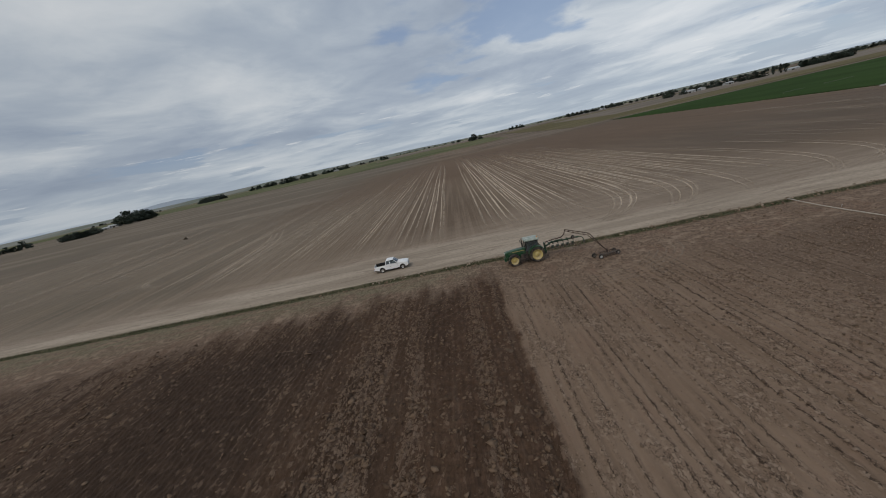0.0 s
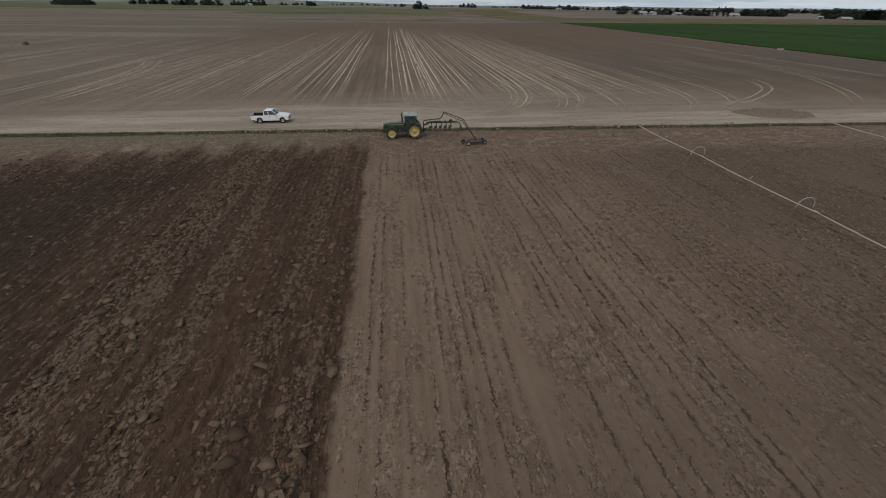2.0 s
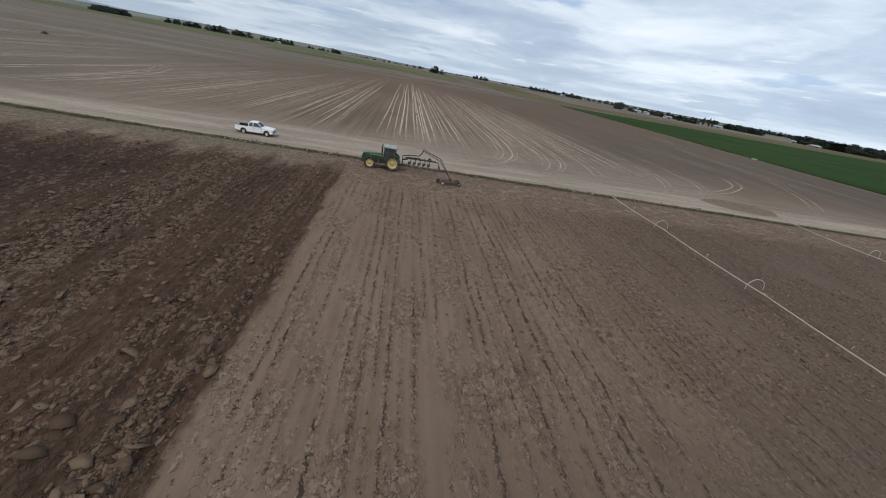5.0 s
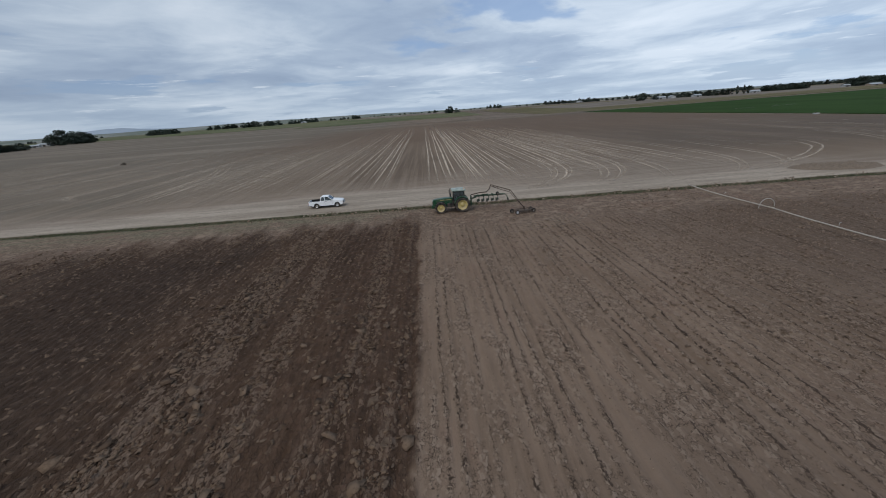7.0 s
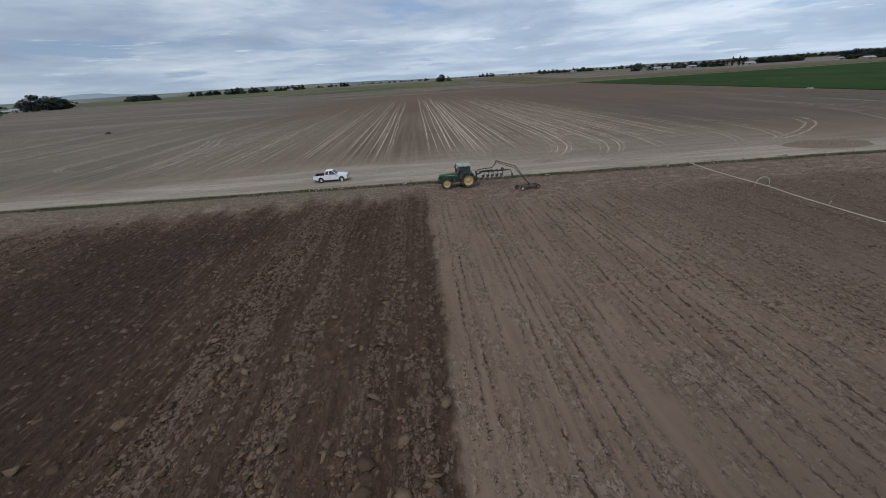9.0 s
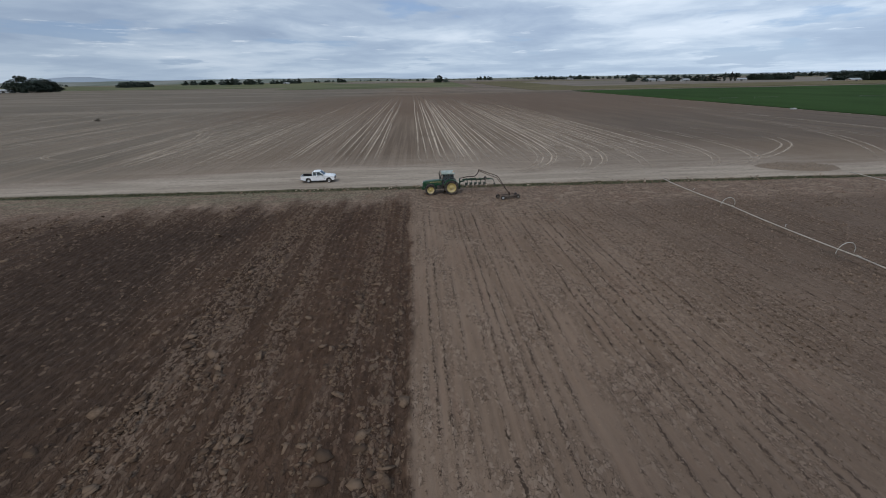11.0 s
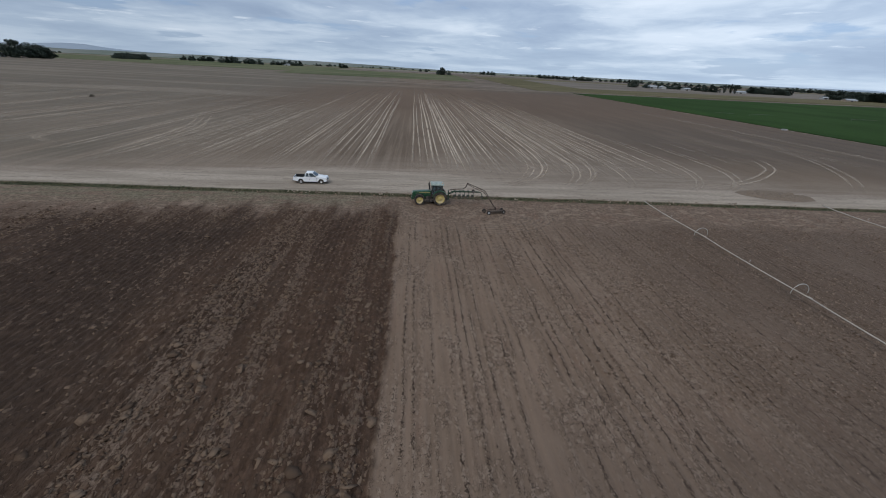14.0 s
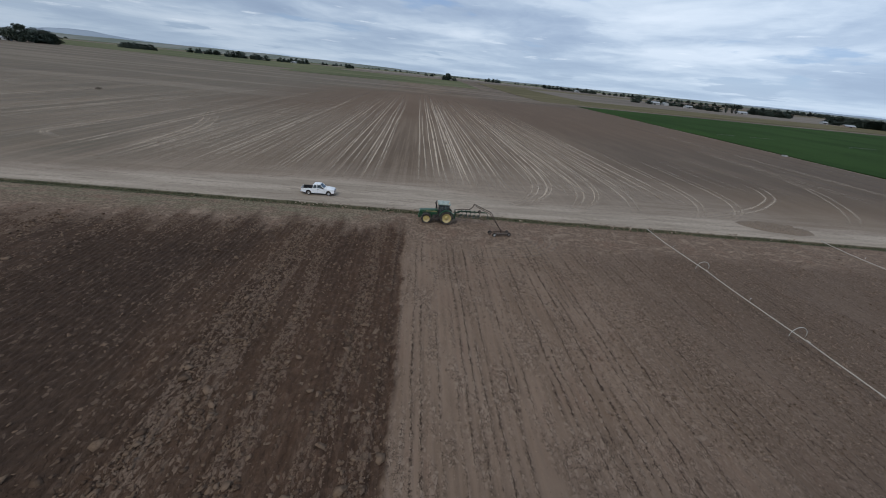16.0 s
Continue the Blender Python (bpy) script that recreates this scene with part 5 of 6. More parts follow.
tree_row(46.8, 53.0, 850, 13.5, 34, ("wide", "round"), "dark green tree in a dense grove", "grove", 0.12)
tree_row(53.0, 60.0, 900, 14, 26, ("wide", "round"), "dark green tree in a dense grove", "grove", 0.12)
for k in range(20):
    az = random.uniform(-46, 52)
    tree_row(az, az + random.uniform(0.5, 2.4), random.uniform(1900, 2450), 7.5, random.choice((1, 2, 3, 4)), ("wide", "bush"), "dark tree on the far skyline", "skyline trees", 0.45)


# ---- farm buildings ----
def barn(az, dist, length, width, eave, roof_mat, wall_mat, label, turn=0.0):
    a = radians(az)
    t = empty("barn", label, "building", "", pose(EYE_X + dist * math.sin(a), EYE_Y + dist * math.cos(a), float(rise(EYE_X + dist * math.sin(a), EYE_Y + dist * math.cos(a))) - 0.1, 0, 0, turn))
    L, W = length / 2, width / 2
    ridge_z = eave + W * 0.42
    bm = loft([[(-L, -W, 0), (-L, W, 0), (-L, W, eave), (-L, 0, ridge_z - 0.1), (-L, -W, eave)], [(L, -W, 0), (L, W, 0), (L, W, eave), (L, 0, ridge_z - 0.1), (L, -W, eave)]])
    part("wall", bm, wall_mat, t)
    for s in (-1, 1):
        bm = loft([[(-L - 0.4, s * (W + 0.5), eave - 0.15), (-L - 0.4, 0, ridge_z), (-L - 0.4, 0, ridge_z + 0.15), (-L - 0.4, s * (W + 0.5), eave)],
                   [(L + 0.4, s * (W + 0.5), eave - 0.15), (L + 0.4, 0, ridge_z), (L + 0.4, 0, ridge_z + 0.15), (L + 0.4, s * (W + 0.5), eave)]])
        part("roof", bm, roof_mat, t)
    part("door", block(-1.8, 1.8, -W - 0.08, -W + 0.02, 0, eave * 0.8), BLACK, t)
    for x in (-L * 0.6, L * 0.6):
        part("window", block(x - 0.7, x + 0.7, -W - 0.06, -W + 0.02, eave * 0.4, eave * 0.75), GLASS, t)
    return t


barn(-42.6, 915, 20, 9, 3.4, ROOF_GREY, WALL_WHITE, "long low white shed with a pale metal roof", 10)
barn(-43.4, 890, 12, 8, 2.6, ROOF_GREY, WALL_WHITE, "white farm shed with a pale metal roof", 25)
barn(30.1, 860, 20, 10, 3.4, ROOF_GREY, WALL_WHITE, "pale metal farm shed")
barn(31.4, 870, 15, 8, 3.8, ROOF_GREY, WALL_WHITE, "white farmhouse with a grey roof", 80)
barn(33.9, 860, 14, 8, 3.1, ROOF_GREY, WALL_WHITE, "white farm shed beside green trees", 8)
barn(36.2, 870, 12, 8, 2.9, ROOF_GREY, WALL_TAN, "tan farm building with a grey roof", 20)
barn(39.2, 880, 18, 9, 2.7, ROOF_GREY, WALL_WHITE, "low white shed beside poplars", -10)
barn(48.3, 800, 16, 8, 2.2, ROOF_GREY, WALL_TAN, "low pale shed before a dark grove", 0)
barn(46.4, 840, 9, 6, 2.7, ROOF_GREY, WALL_WHITE, "small white shed at a grove's edge", 0)
barn(20.8, 1330, 16, 9, 3.6, ROOF_GREY, WALL_WHITE, "white farm building among far trees", 12)
barn(-16.6, 1240, 15, 8, 3.2, ROOF_GREY, WALL_WHITE, "white farm building among far trees", -8)


# ---- small things far off in the fields ----
def headgate(x, y):
    t = empty("concrete_headgate", "small pale concrete irrigation box beside the alfalfa", "irrigation box", m=pose(x, y, 0))
    for yy in (-0.5, 0.5):
        part("side_wall", block(-0.75, 0.75, yy - 0.08, yy + 0.08, -0.1, 0.5, 0.02), WALL_WHITE, t)
    for xx in (-0.75, 0.75):
        part("end_wall", block(xx - 0.08, xx + 0.08, -0.58, 0.58, -0.1, 0.5, 0.02), WALL_WHITE, t)
    part("gate_board", block(-0.03, 0.03, -0.42, 0.42, 0.0, 0.65), RUST, t)
    return t


headgate(151.2, 144.8)


def brush_pile(x, y):
    bm = bmesh.new()
    rnd = random.Random(4)
    for k in range(60):
        a, r = rnd.uniform(0, 6.28), rnd.uniform(0, 0.7)
        p = Vector((r * 1.4 * math.cos(a), r * math.sin(a), rnd.uniform(0.05, 0.6) * (1.2 - r)))
        d = Vector((rnd.gauss(0, 1), rnd.gauss(0, 1), rnd.gauss(0, 0.5))).normalized() * rnd.uniform(0.3, 0.7)
        tube([p - d, p + d], rnd.uniform(0.02, 0.05), 5, bm)
    ob = part("brush_pile", bm, BARK)
    ob.location = (x, y, 0.1)
    return tagged(ob, "dark pile of dry brush lying in the tilled field", "brush pile")


brush_pile(-120.5, 161.0)


def field_pipe(x0, x1, y):
    t = empty("irrigation_pipe", "dull thin irrigation pipe standing in green alfalfa", "irrigation pipe", "pipes in the alfalfa", pose(x0, y, 0.3))
    n = max(1, int((x1 - x0) / 9))
    for k in range(n):
        a, b = k * (x1 - x0) / n, (k + 1) * (x1 - x0) / n
        part("pipe", tube([(a, 0, 0.8), (b, 0, 0.8)], 0.05, 7), DUSTY, t)
        part("stand", tube([(a + 0.5, 0, -0.3), (a + 0.5, 0, 0.8)], 0.04, 6), DUSTY, t)
    return t


for x0, x1, y in ((170, 180.5, 209.8), (190.5, 204.5, 210.5), (246, 262, 204.3)):
    field_pipe(x0, x1, y)

# ---- loose soil, tracks, grass ----
def lumps(name, xs, ys, sizes, flat, mat, label, seed, base=1, tilt=0.5, sink=0.25):
    """Many irregular clods joined in one mesh, each resting in the soil."""
    rnd = np.random.RandomState(seed)
    bm = bmesh.new()
    if base:
        rings = [[bm.verts.new((f * math.cos(6.283 * i / 6), f * math.sin(6.283 * i / 6), z)) for i in range(6)] for f, z in ((0.86, -0.9), (1.0, 0.75))]
        mid = bm.verts.new((0.1, 0.0, 0.9))
        for i in range(6):
            j = (i + 1) % 6
            bm.faces.new((rings[0][i], rings[0][j], rings[1][i]))
            bm.faces.new((rings[0][j], rings[1][j], rings[1][i]))
            bm.faces.new((rings[1][i], rings[1][j], mid))
    else:
        for p in ((1, 0, 0), (-0.5, 0.87, 0), (-0.5, -0.87, 0), (0, 0, 1), (0, 0, -1)):
            bm.verts.new(p)
        bm.verts.ensure_lookup_table()
        for a, b in ((0, 1), (1, 2), (2, 0)):
            bm.faces.new((bm.verts[a], bm.verts[b], bm.verts[3]))
            bm.faces.new((bm.verts[b], bm.verts[a], bm.verts[4]))
    bm.verts.ensure_lookup_table()
    bm.verts.index_update()
    bv = np.array([v.co for v in bm.verts])
    bf = np.array([[v.index for v in f.verts] for f in bm.faces])
    bm.free()
    n = len(xs)
    nv = len(bv)
    zs = height(xs, ys)
    if base:
        # a broken plate: ragged outline shared by both faces, nearly even thickness
        out = rnd.uniform(0.38, 1.32, (n, 6))
        out = np.concatenate([out, out, np.ones((n, 1))], 1)[..., None]
        P = bv[None] * np.concatenate([out, out, 1 + rnd.uniform(-0.35, 0.35, (n, nv, 1))], -1)
    else:
        P = bv[None] * (1 + rnd.uniform(-0.4, 0.4, (n, nv, 1)))
    sc = np.stack([sizes * rnd.uniform(0.8, 1.35, n), sizes * rnd.uniform(0.55, 1.15, n), sizes * flat * rnd.uniform(0.6, 1.4, n)], -1)
    P = P * sc[:, None, :]
    a, b, c = rnd.normal(0.45, 0.95, n) if base else rnd.uniform(0, 6.28, n), rnd.normal(0, tilt, n), rnd.normal(0, tilt, n)
    x, y, z = P[..., 0], P[..., 1], P[..., 2]
    y, z = y * np.cos(b)[:, None] - z * np.sin(b)[:, None], y * np.sin(b)[:, None] + z * np.cos(b)[:, None]
    x, z = x * np.cos(c)[:, None] + z * np.sin(c)[:, None], -x * np.sin(c)[:, None] + z * np.cos(c)[:, None]
    x, y = x * np.cos(a)[:, None] - y * np.sin(a)[:, None], x * np.sin(a)[:, None] + y * np.cos(a)[:, None]
    co = np.stack([x + xs[:, None], y + ys[:, None], z + (zs + sizes * flat * (1 - 2 * sink))[:, None]], -1).reshape(-1, 3)
    faces = (bf[None] + (np.arange(n) * nv)[:, None, None]).reshape(-1, 3)
    me = bpy.data.meshes.new(name)
    me.vertices.add(len(co))
    me.vertices.foreach_set("co", co.astype(np.float32).ravel())
    me.loops.add(faces.size)
    me.loops.foreach_set("vertex_index", faces.astype(np.int32).ravel())
    me.polygons.add(len(faces))
    me.polygons.foreach_set("loop_start", np.arange(0, faces.size, 3, dtype=np.int32))
    me.update(calc_edges=True)
    me.materials.append(mat)
    return tagged(new(name, me), label, "soil", kind="stuff")


rs = np.random.RandomState(5)
# small broken plates over the ploughed land, thickest along the crusted passes
def clump(x, y):
    return step(octaves(x * 0.9, y * 0.7, 501, 2), 0.42, 0.66)


x, y = rs.uniform(-42, 2.3, 120000), 1.0 + 38.0 * rs.uniform(0, 1, 120000) ** 1.25
k = soil_masks(x, y)
keep = rs.uniform(0, 1, len(x)) < k["plough"] * (0.07 + 0.34 * k["crust"] * (0.25 + clump(x, y))) * (1 - 0.85 * k["damp"]) * (0.6 + 0.4 * step(x, -24, -11))
lumps("soil_clods", x[keep], y[keep], 0.04 + 0.11 * rs.uniform(0, 1, keep.sum()) ** 2.4, 0.20, CLOD, "dark and pale dried clods on freshly ploughed soil", 6, 1, 0.38)
# broad crusty plates in the same passes
x, y = rs.uniform(-40, 2.2, 15000), 1.0 + 37.0 * rs.uniform(0, 1, 15000) ** 1.2
k = soil_masks(x, y)
keep = rs.uniform(0, 1, len(x)) < k["plough"] * (0.06 + 0.9 * k["crust"] ** 1.4 * clump(x, y)) * (1 - 0.85 * k["damp"]) * (0.6 + 0.4 * step(x, -24, -11))
lumps("soil_flakes", x[keep], y[keep], 0.11 + 0.24 * rs.uniform(0, 1, keep.sum()) ** 2.6, 0.10, FLAKE, "broad dry flakes of crusted soil turned up by the plough", 16, 1, 0.24, 0.2)
x, y = rs.uniform(-45, 2.4, 150000), 1.0 + 39 * rs.uniform(0, 1, 150000) ** 1.3
k = soil_masks(x, y)
keep = rs.uniform(0, 1, len(x)) < k["plough"] * (0.04 + 0.16 * k["crust"]) * (1 - 0.7 * k["damp"])
lumps("soil_crumbs", x[keep], y[keep], 0.02 + 0.05 * rs.uniform(0, 1, keep.sum()) ** 2.5, 0.6, DAMP, "damp dark crumbs of freshly turned soil", 8, 0)
# fine crumbs along the stubble rows
x, y = rs.uniform(2.2, 42, 190000), 1.0 + 42.5 * rs.uniform(0, 1, 190000) ** 1.5
k = soil_masks(x, y)
off = np.abs((x - ROW_X) / ROW - np.round((x - ROW_X) / ROW))
keep = rs.uniform(0, 1, len(x)) < (1 - k["plough"]) * (0.02 + 0.30 * step(0.30 - off, 0, 0.2) * step(octaves(x * 0.3, y * 0.2, 401), 0.35, 0.65) + 0.12 * step(x, 18, 36)) * (1 - 0.5 * k["headland"])
x, y = x[keep], y[keep]
lumps("stubble_crumbs", x, y, 0.012 + 0.050 * rs.uniform(0, 1, len(x)) ** 2.8, 0.6, CRUMB, "small pale crumbs and residue along old crop rows", 7, 0, 0.7)

# rough clods over the heavier stubble land
x, y = rs.uniform(3, 60, 84000), 8.0 + 35.0 * rs.uniform(0, 1, 84000)
k = soil_masks(x, y)
off = np.abs((x - ROW_X) / ROW - np.round((x - ROW_X) / ROW))
keep = rs.uniform(0, 1, len(x)) < (1 - k["plough"]) * (1 - k["bank"]) * (1 - k["road"]) * (1 - 0.75 * k["headland"]) * step(x + 0.5 * (y - 20), -2, 24) * (0.10 + 0.55 * step(0.32 - off, 0, 0.2)) * step(octaves(x * 0.5, y * 0.25, 701), 0.32, 0.6)
x, y = x[keep], y[keep]
lumps("stubble_clods", x, y, 0.025 + 0.085 * rs.uniform(0, 1, len(x)) ** 2.4, 0.6, CRUST, "rough brown clods over heavy unploughed ground", 27, 1, 0.6)


def slab(x, y, r, seed, group):
    """One thick, broken slab of dry soil."""
    rnd = random.Random(seed)
    n = rnd.choice((5, 6, 7))
    bm = bmesh.new()
    ra = [r * rnd.uniform(0.45, 1.3) for _ in range(n)]
    th = r * rnd.uniform(0.08, 0.15)
    st = rnd.uniform(0.5, 0.9)
    rings = []
    for f, z in ((0.84, 0.0), (1.0, 0.55), (0.96, 0.92), (0.6, 1.0)):
        rings.append([bm.verts.new((ra[i] * f * math.cos(6.283 * i / n), st * ra[i] * f * math.sin(6.283 * i / n), th * z + 0.03 * rnd.uniform(-1, 1) * r)) for i in range(n)])
    for a, b in zip(rings, rings[1:]):
        for i in range(n):
            bm.faces.new((a[i], a[(i + 1) % n], b[(i + 1) % n], b[i]))
    bm.faces.new(rings[0][::-1])
    bm.faces.new(rings[-1])
    ob = part("soil_clod", bm, SLAB)
    z = float(height(x, y))
    ob.matrix_basis = pose(x, y, z - 0.03, rnd.uniform(-11, 11), rnd.uniform(-11, 11), rnd.gauss(25, 60))
    return tagged(ob, "pale flat clod of dried soil " + ("lying along the open furrow" if "furrow" in group else "lying on ploughed land"), "soil clod", group)


for i in range(90):
    yy = 2.5 + 33 * rs.uniform() ** 1.3
    slab(min(2.0, 1.3 + 0.42 * rs.normal()), yy, 0.13 + 0.24 * rs.uniform() ** 2, i, "clods along the furrow")
for i in range(26):
    slab(rs.uniform(-16, 1.0), 3 + 20 * rs.uniform(), 0.12 + 0.16 * rs.uniform() ** 2, 100 + i, "clods on the ploughed land")


def ribbon(pts, w, strength, lift0=0.012):
    """One track of pale dust, three points across, fading to both sides; a part of the ground."""
    verts, faces, core = [], [], []
    lift = lift0 + random.uniform(0, 0.036)
    for i, (px, py) in enumerate(pts):
        qx, qy = pts[min(i + 1, len(pts) - 1)]
        ox, oy = pts[max(i - 1, 0)]
        dx, dy = qx - ox, qy - oy
        L = math.hypot(dx, dy) or 1
        nx, ny = -dy / L, dx / L
        fade = min(1, 4 * i / len(pts), 3.0 * (len(pts) - 1 - i) / len(pts))
        for s, c in ((-1, 0), (0, 1), (1, 0)):
            verts.append((px + nx * w * s, py + ny * w * s, lift + 0.004 * c))
            core.append(c * strength * fade)
    for i in range(len(pts) - 1):
        for s in (0, 1):
            q = 3 * i + s
            faces.append((q, q + 1, q + 4, q + 3))
    me = bpy.data.meshes.new("wheel_track")
    me.from_pydata(verts, [], faces)
    me.attributes.new("core", "FLOAT", "POINT").data.foreach_set("value", core)
    me.materials.append(TRACK)
    new("wheel_track", me).parent = ground


def wheel_tracks():
    rnd = random.Random(3)

    def line(x_near, x_far, y_near, y_far, w, s, wave=0.15, bend=0.0):
        pts = []
        n = 44
        ph = rnd.uniform(0, 6)
        for i in range(n + 1):
            f = (i / n) ** 1.6
            yy = y_near + (y_far - y_near) * f
            xx = x_near + (x_far - x_near) * f + wave * math.sin(yy * 0.05 + ph) + bend * max(0, 1 - (yy - y_near) / 7) ** 2
            pts.append((xx, yy))
        ribbon(pts, w, s)
    def curve(ends, w, s, lift0=0.012):
        """A track that bends smoothly through a few points."""
        k = np.arange(len(ends))
        u = np.linspace(0, len(ends) - 1, 12 * len(ends))
        px, py = np.interp(u, k, [e[0] for e in ends]), np.interp(u, k, [e[1] for e in ends])
        for _ in range(25):
            px[1:-1] = (px[:-2] + 2 * px[1:-1] + px[2:]) / 4
            py[1:-1] = (py[:-2] + 2 * py[1:-1] + py[2:]) / 4
        ribbon(list(zip(px, py)), w, s, lift0)
    # passes left of the bare middle strip
    xx = -4.1
    while xx > -50:
        s = rnd.uniform(0.42, 0.86) * (1 if xx > -24 else 0.8)
        line(xx, xx - 1.0 + 0.02 * xx, rnd.uniform(58.5, 62), rnd.uniform(230, 400) + 2.0 * xx, rnd.uniform(0.18, 0.32), s)
        xx -= rnd.choice((0.6, 0.8, 1.0, 1.5)) * rnd.uniform(0.85, 1.1)
    # passes right of it
    xx = 3.6
    while xx < 53:
        s = rnd.uniform(0.50, 0.92) + (0.25 if 7 < xx < 14 else 0)
        line(xx, xx - 1.5 + 0.03 * xx, rnd.uniform(57.5, 62), rnd.uniform(230, 400) - 1.6 * xx, rnd.uniform(0.20, 0.36), s, 0.12, rnd.uniform(-1.2, 1.6))
        xx += rnd.choice((0.6, 0.8, 1.1, 1.5)) * rnd.uniform(0.85, 1.15)

    def turn(x, far, size, w, s):
        """A pass that swings off to one side as it comes out on the headland."""
        j = rnd.uniform(-0.3, 0.3)
        curve([(x + 0.8, far), (x + 0.4, 0.5 * (far + 83)), (x, 83), (x - 0.6 * size, 71 + j), (x - 1.7 * size, 64 + j), (x - 4.0 * size, 58.3 + j), (x - 7.2 * size, 53.8), (x - 11 * size, 50.6)], w, s)
    # nested turns
    for x, far, size, s in ((26.6, 130, 0.9, 0.5), (27.8, 150, 0.95, 0.7), (29.5, 170, 1.0, 0.8), (30.7, 150, 1.05, 0.6), (34.6, 150, 0.75, 0.55), (36.0, 160, 0.8, 0.75), (38.4, 150, 0.9, 0.7), (39.3, 140, 0.95, 0.45),
                            (42.4, 120, 0.45, 0.6), (44.0, 120, 0.5, 0.45), (57.4, 130, 0.9, 0.6), (59.0, 120, 0.95, 0.5), (65.6, 110, 1.15, 0.55), (67.4, 105, 1.2, 0.4)):
        turn(x, far, size, rnd.uniform(0.24, 0.38), s)
    # a loop that swings back along the road, and one farther over
    for r, s in ((0, 0.5), (1.7, 0.55)):
        curve([(82 + 1.6 * r, 84), (80.5 + 1.5 * r, 76), (77 + r, 69 - 0.3 * r), (68, 61.5 - r), (58.8, 56.0 - 0.6 * r), (50, 52.6 - 0.6 * r)], 0.38, s)
        curve([(101 + r, 110), (101 + r, 88), (95.6 + 1.2 * r, 75.5), (89.2 + 1.3 * r, 65), (83.6 + 1.4 * r, 58), (77 + 1.3 * r, 52)], 0.42, s - 0.1)
    # fainter passes farther over
    for x, far, s in ((73, 120, 0.25), (76, 130, 0.22), (86, 150, 0.2), (104.5, 150, 0.38), (106.4, 150, 0.42), (113, 190, 0.25), (119.8, 240, 0.45), (121.8, 240, 0.4), (131, 260, 0.25), (140, 280, 0.22)):
        line(x, x + 0.012 * (far - 70), rnd.uniform(66, 74), far, rnd.uniform(0.4, 0.6), s, 0.4)
    # broad streaks and turns over the left of the field
    for r, s in ((0, 0.55), (1.5, 0.4), (3.4, 0.5)):
        curve([(-51.5 + r, 59), (-50 + r, 69), (-51.2 + r, 83), (-53 + r, 98), (-57.2 + r, 111), (-61 + 1.2 * r, 119), (-66 + r, 131)], 0.55, s)
    for r in (0, 2.1):
        curve([(-62 + r, 71), (-68.3, 74.2 + 0.6 * r), (-72 + 0.6 * r, 77.5), (-72.6 + r, 83), (-71.5 + r, 99), (-73 + r, 150), (-76 + r, 200)], 0.6, 0.42)
        line(-60.4 + r, -62.5 + r, 66, 150, 0.5, 0.55, 0.3)
        line(-94.5 + r, -92.0 + r, 84, 210, 0.7, 0.45, 0.5)
    xx = -51.0
    while xx > -190:
        a, q = rnd.uniform(62, 84) - 0.14 * (xx + 50), rnd.uniform(0.14, 0.40)
        for twin in (0, 1.9):
            line(xx - twin, xx - twin - rnd.uniform(0, 4), a, a + rnd.uniform(50, 240), rnd.uniform(0.35, 0.6) * (1 - 0.005 * xx), q, 0.5)
        xx -= rnd.uniform(2.4, 6.0)
    # turning marks on the near headland
    for k in range(5):
        r = 5.2 + 0.6 * k + rnd.uniform(-0.1, 0.1)
        curve([(11.5 + 1.25 * r * math.cos(radians(d)), 38.4 + 0.9 * r * math.sin(radians(d))) for d in range(-125 + 8 * (k % 3), 26, 12)], 0.16, rnd.uniform(0.12, 0.22), 0.05)
    # along the edge of the alfalfa
    line(149.3, 158.7, 64, 395, 0.7, 0.5, 0.5)


wheel_tracks()


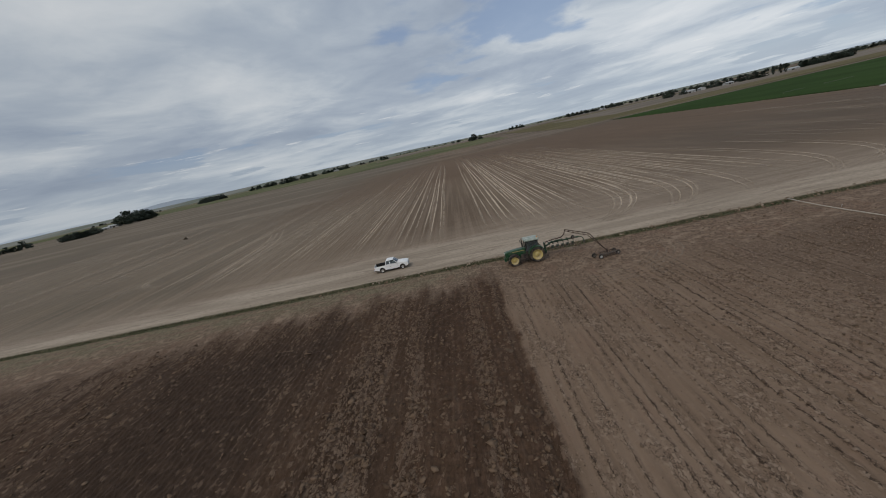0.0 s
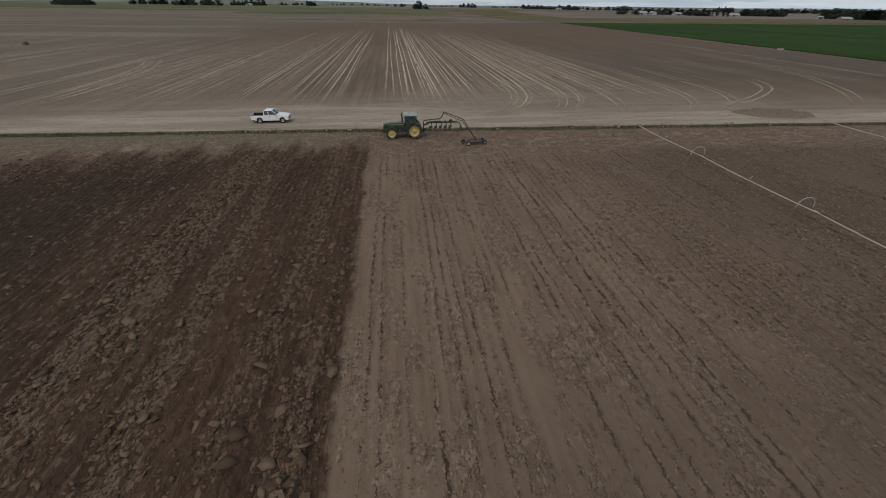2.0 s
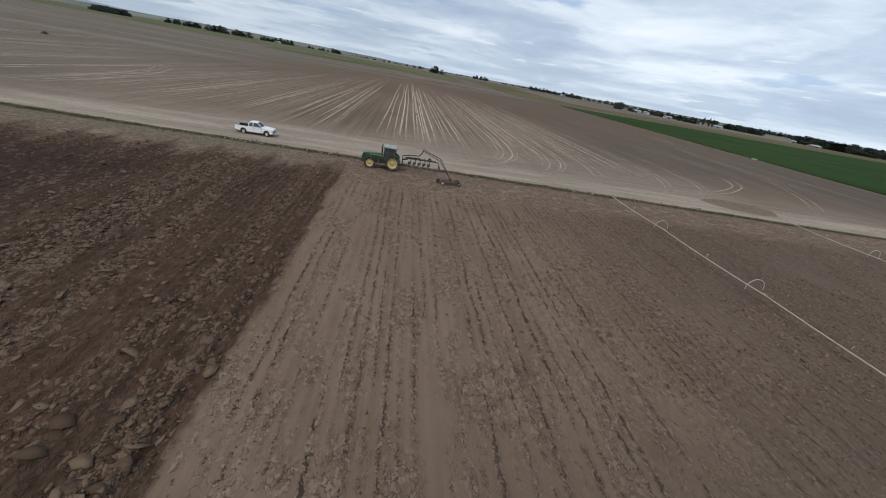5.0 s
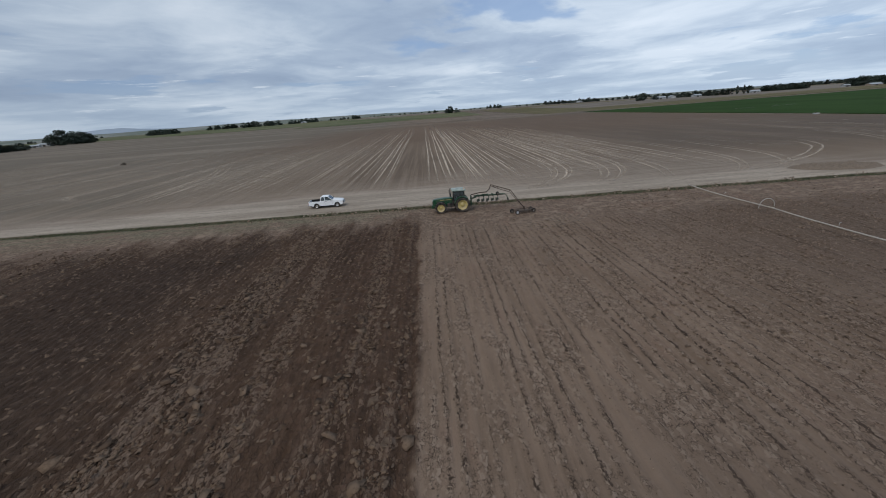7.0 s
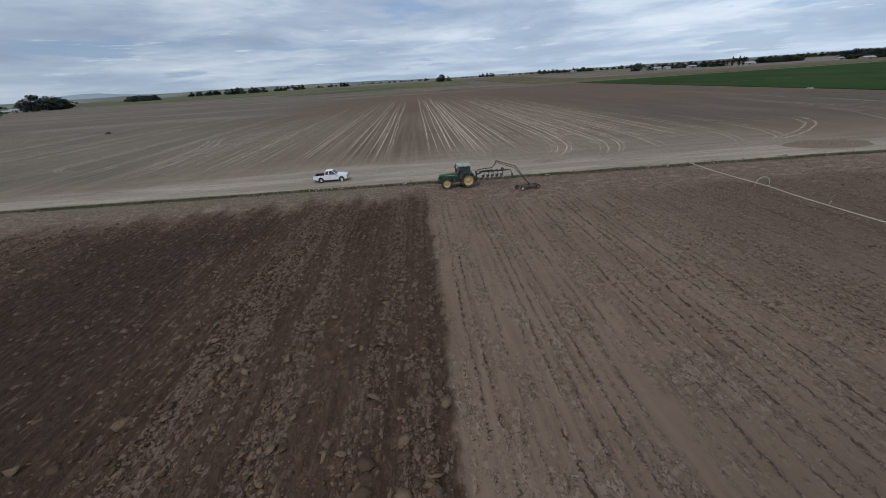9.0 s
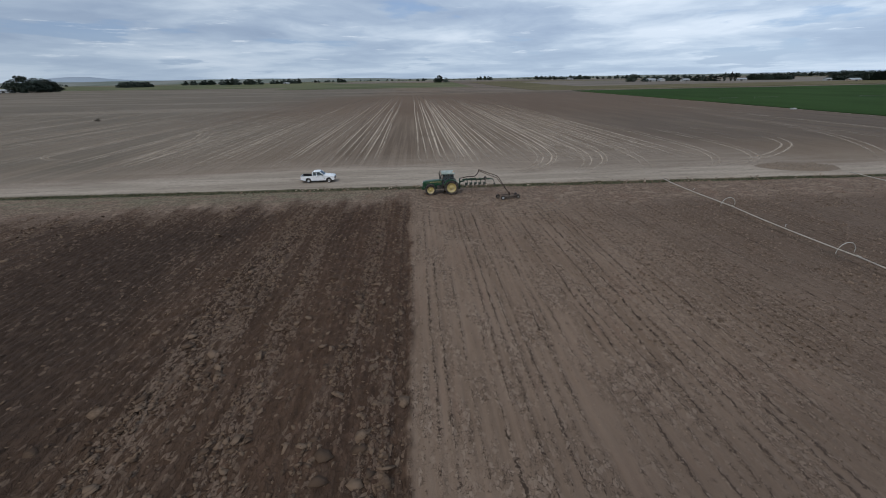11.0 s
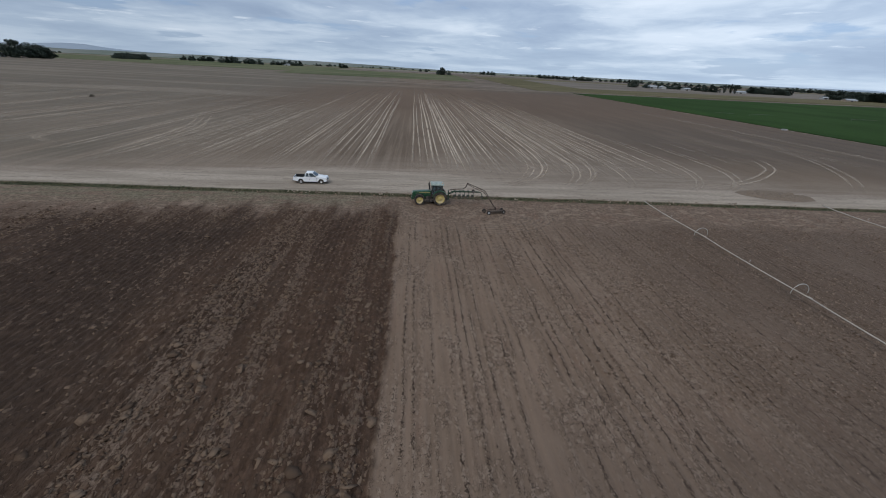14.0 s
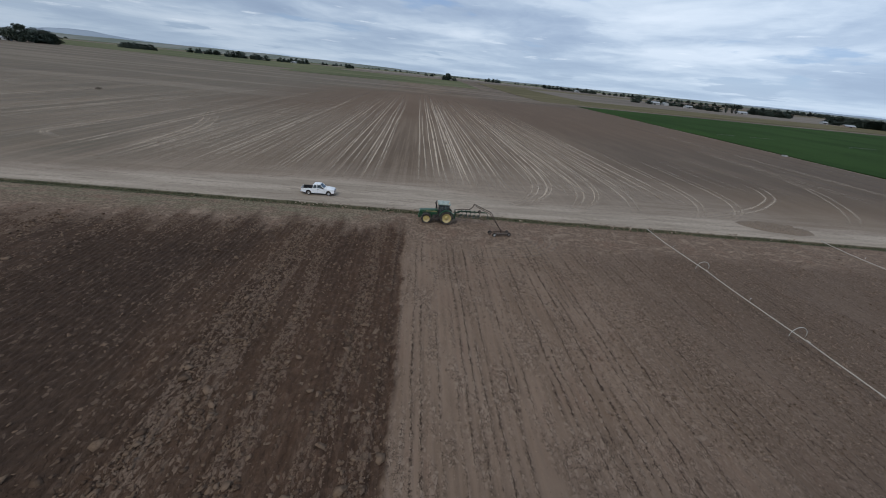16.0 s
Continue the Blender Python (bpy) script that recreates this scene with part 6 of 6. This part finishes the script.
def bank_grass():
    rnd = np.random.RandomState(12)
    verts, faces = [], []
    n = 46000
    xs = np.concatenate([rnd.uniform(-95, 100, n)])
    patch = octaves(xs * 0.22, xs * 0 + 0.5, 301, 3) + 0.05 * step(-xs, 12, 30) + 0.10 * step(xs, 14, 22) - 0.10 * step(xs, -14, -9) * step(-xs, -15, -10)
    xs = xs[rnd.uniform(0, 1, len(xs)) < 0.04 + 0.75 * step(patch, 0.44, 0.66)]
    off = np.where(rnd.uniform(0, 1, len(xs)) < 0.7, rnd.normal(0.02, 0.24, len(xs)) * (1 + 0.6 * step(-xs, 12, 35)), rnd.normal(-0.5, 0.2, len(xs)))
    ys = ditch_y(xs) + off
    zs = height(xs, ys)
    for x, y, z in zip(xs, ys, zs):
        for _ in range(4):
            h = rnd.uniform(0.02, 0.09)
            a, lean = rnd.uniform(0, 6.28), rnd.uniform(0.06, 0.24)
            w = rnd.uniform(0.02, 0.05)
            dx, dy = math.cos(a), math.sin(a)
            ox, oy = x + rnd.normal(0, 0.06), y + rnd.normal(0, 0.06)
            b = len(verts)
            verts += [(ox - dy * w, oy + dx * w, z - 0.02), (ox + dy * w, oy - dx * w, z - 0.02), (ox + dx * lean, oy + dy * lean, z + h)]
            faces.append((b, b + 1, b + 2))
    me = bpy.data.meshes.new("bank_grass")
    me.from_pydata(verts, [], faces)
    me.materials.append(GRASS)
    tagged(new("bank_grass", me), "green and straw-dry grass tufts along the ditch bank", "grass", kind="stuff")


bank_grass()



def soil_heap(cx, cy, rx, ry, high, turn):
    """A low spread mound with a lumpy surface, its rim sunk into the ground."""
    u, v = np.meshgrid(np.linspace(-1, 1, 96), np.linspace(-1, 1, 44))
    r = np.hypot(u, v) * (1 + 0.3 * (octaves(u * 2.2 + 9, v * 2.2 + 9, 611) - 0.5))
    z = high * (1 - step(r, 0.72, 0.98)) * (0.25 + 1.5 * octaves(u * 14 + 20, v * 7 + 20, 621, 4)) - 0.06 * step(r, 0.85, 1.0)
    c, q = math.cos(radians(turn)), math.sin(radians(turn))
    co = np.stack([u * rx * c - v * ry * q, u * rx * q + v * ry * c, z], -1).reshape(-1, 3)
    faces = [(a, a + 1, a + 97, a + 96) for b in range(43) for a in range(b * 96, b * 96 + 95)]
    me = bpy.data.meshes.new("soil_heap")
    me.from_pydata([tuple(p) for p in co], [], faces)
    me.materials.append(HEAP)
    ob = new("soil_heap", me)
    ob.location = (cx, cy, 0.02)
    return tagged(ob, "low spread heap of loose grey-brown soil beside the track", "soil heap", kind="stuff")


soil_heap(60.4, 48.9, 5.7, 2.3, 0.42, -14)
# pale stones and clods along the ditch
x = rs.uniform(-30, 50, 260)
lumps("ditch_stones", x, ditch_y(x) - 0.55 + 0.3 * rs.normal(0, 1, 260), 0.05 + 0.12 * rs.uniform(0, 1, 260) ** 2, 0.6, SLAB, "pale stones and clods along the ditch", 10)
x = rs.uniform(-12, 60, 420)
x = np.round(x / 3.1) * 3.1 + rs.normal(0, 0.55, 420)
lumps("bank_spoil", x, ditch_y(x) + 0.72 + 0.22 * rs.normal(0, 1, 420), 0.04 + 0.12 * rs.uniform(0, 1, 420) ** 2, 0.5, PALE_CLOD, "pale dusty clods of spoil between ditch and track", 14)
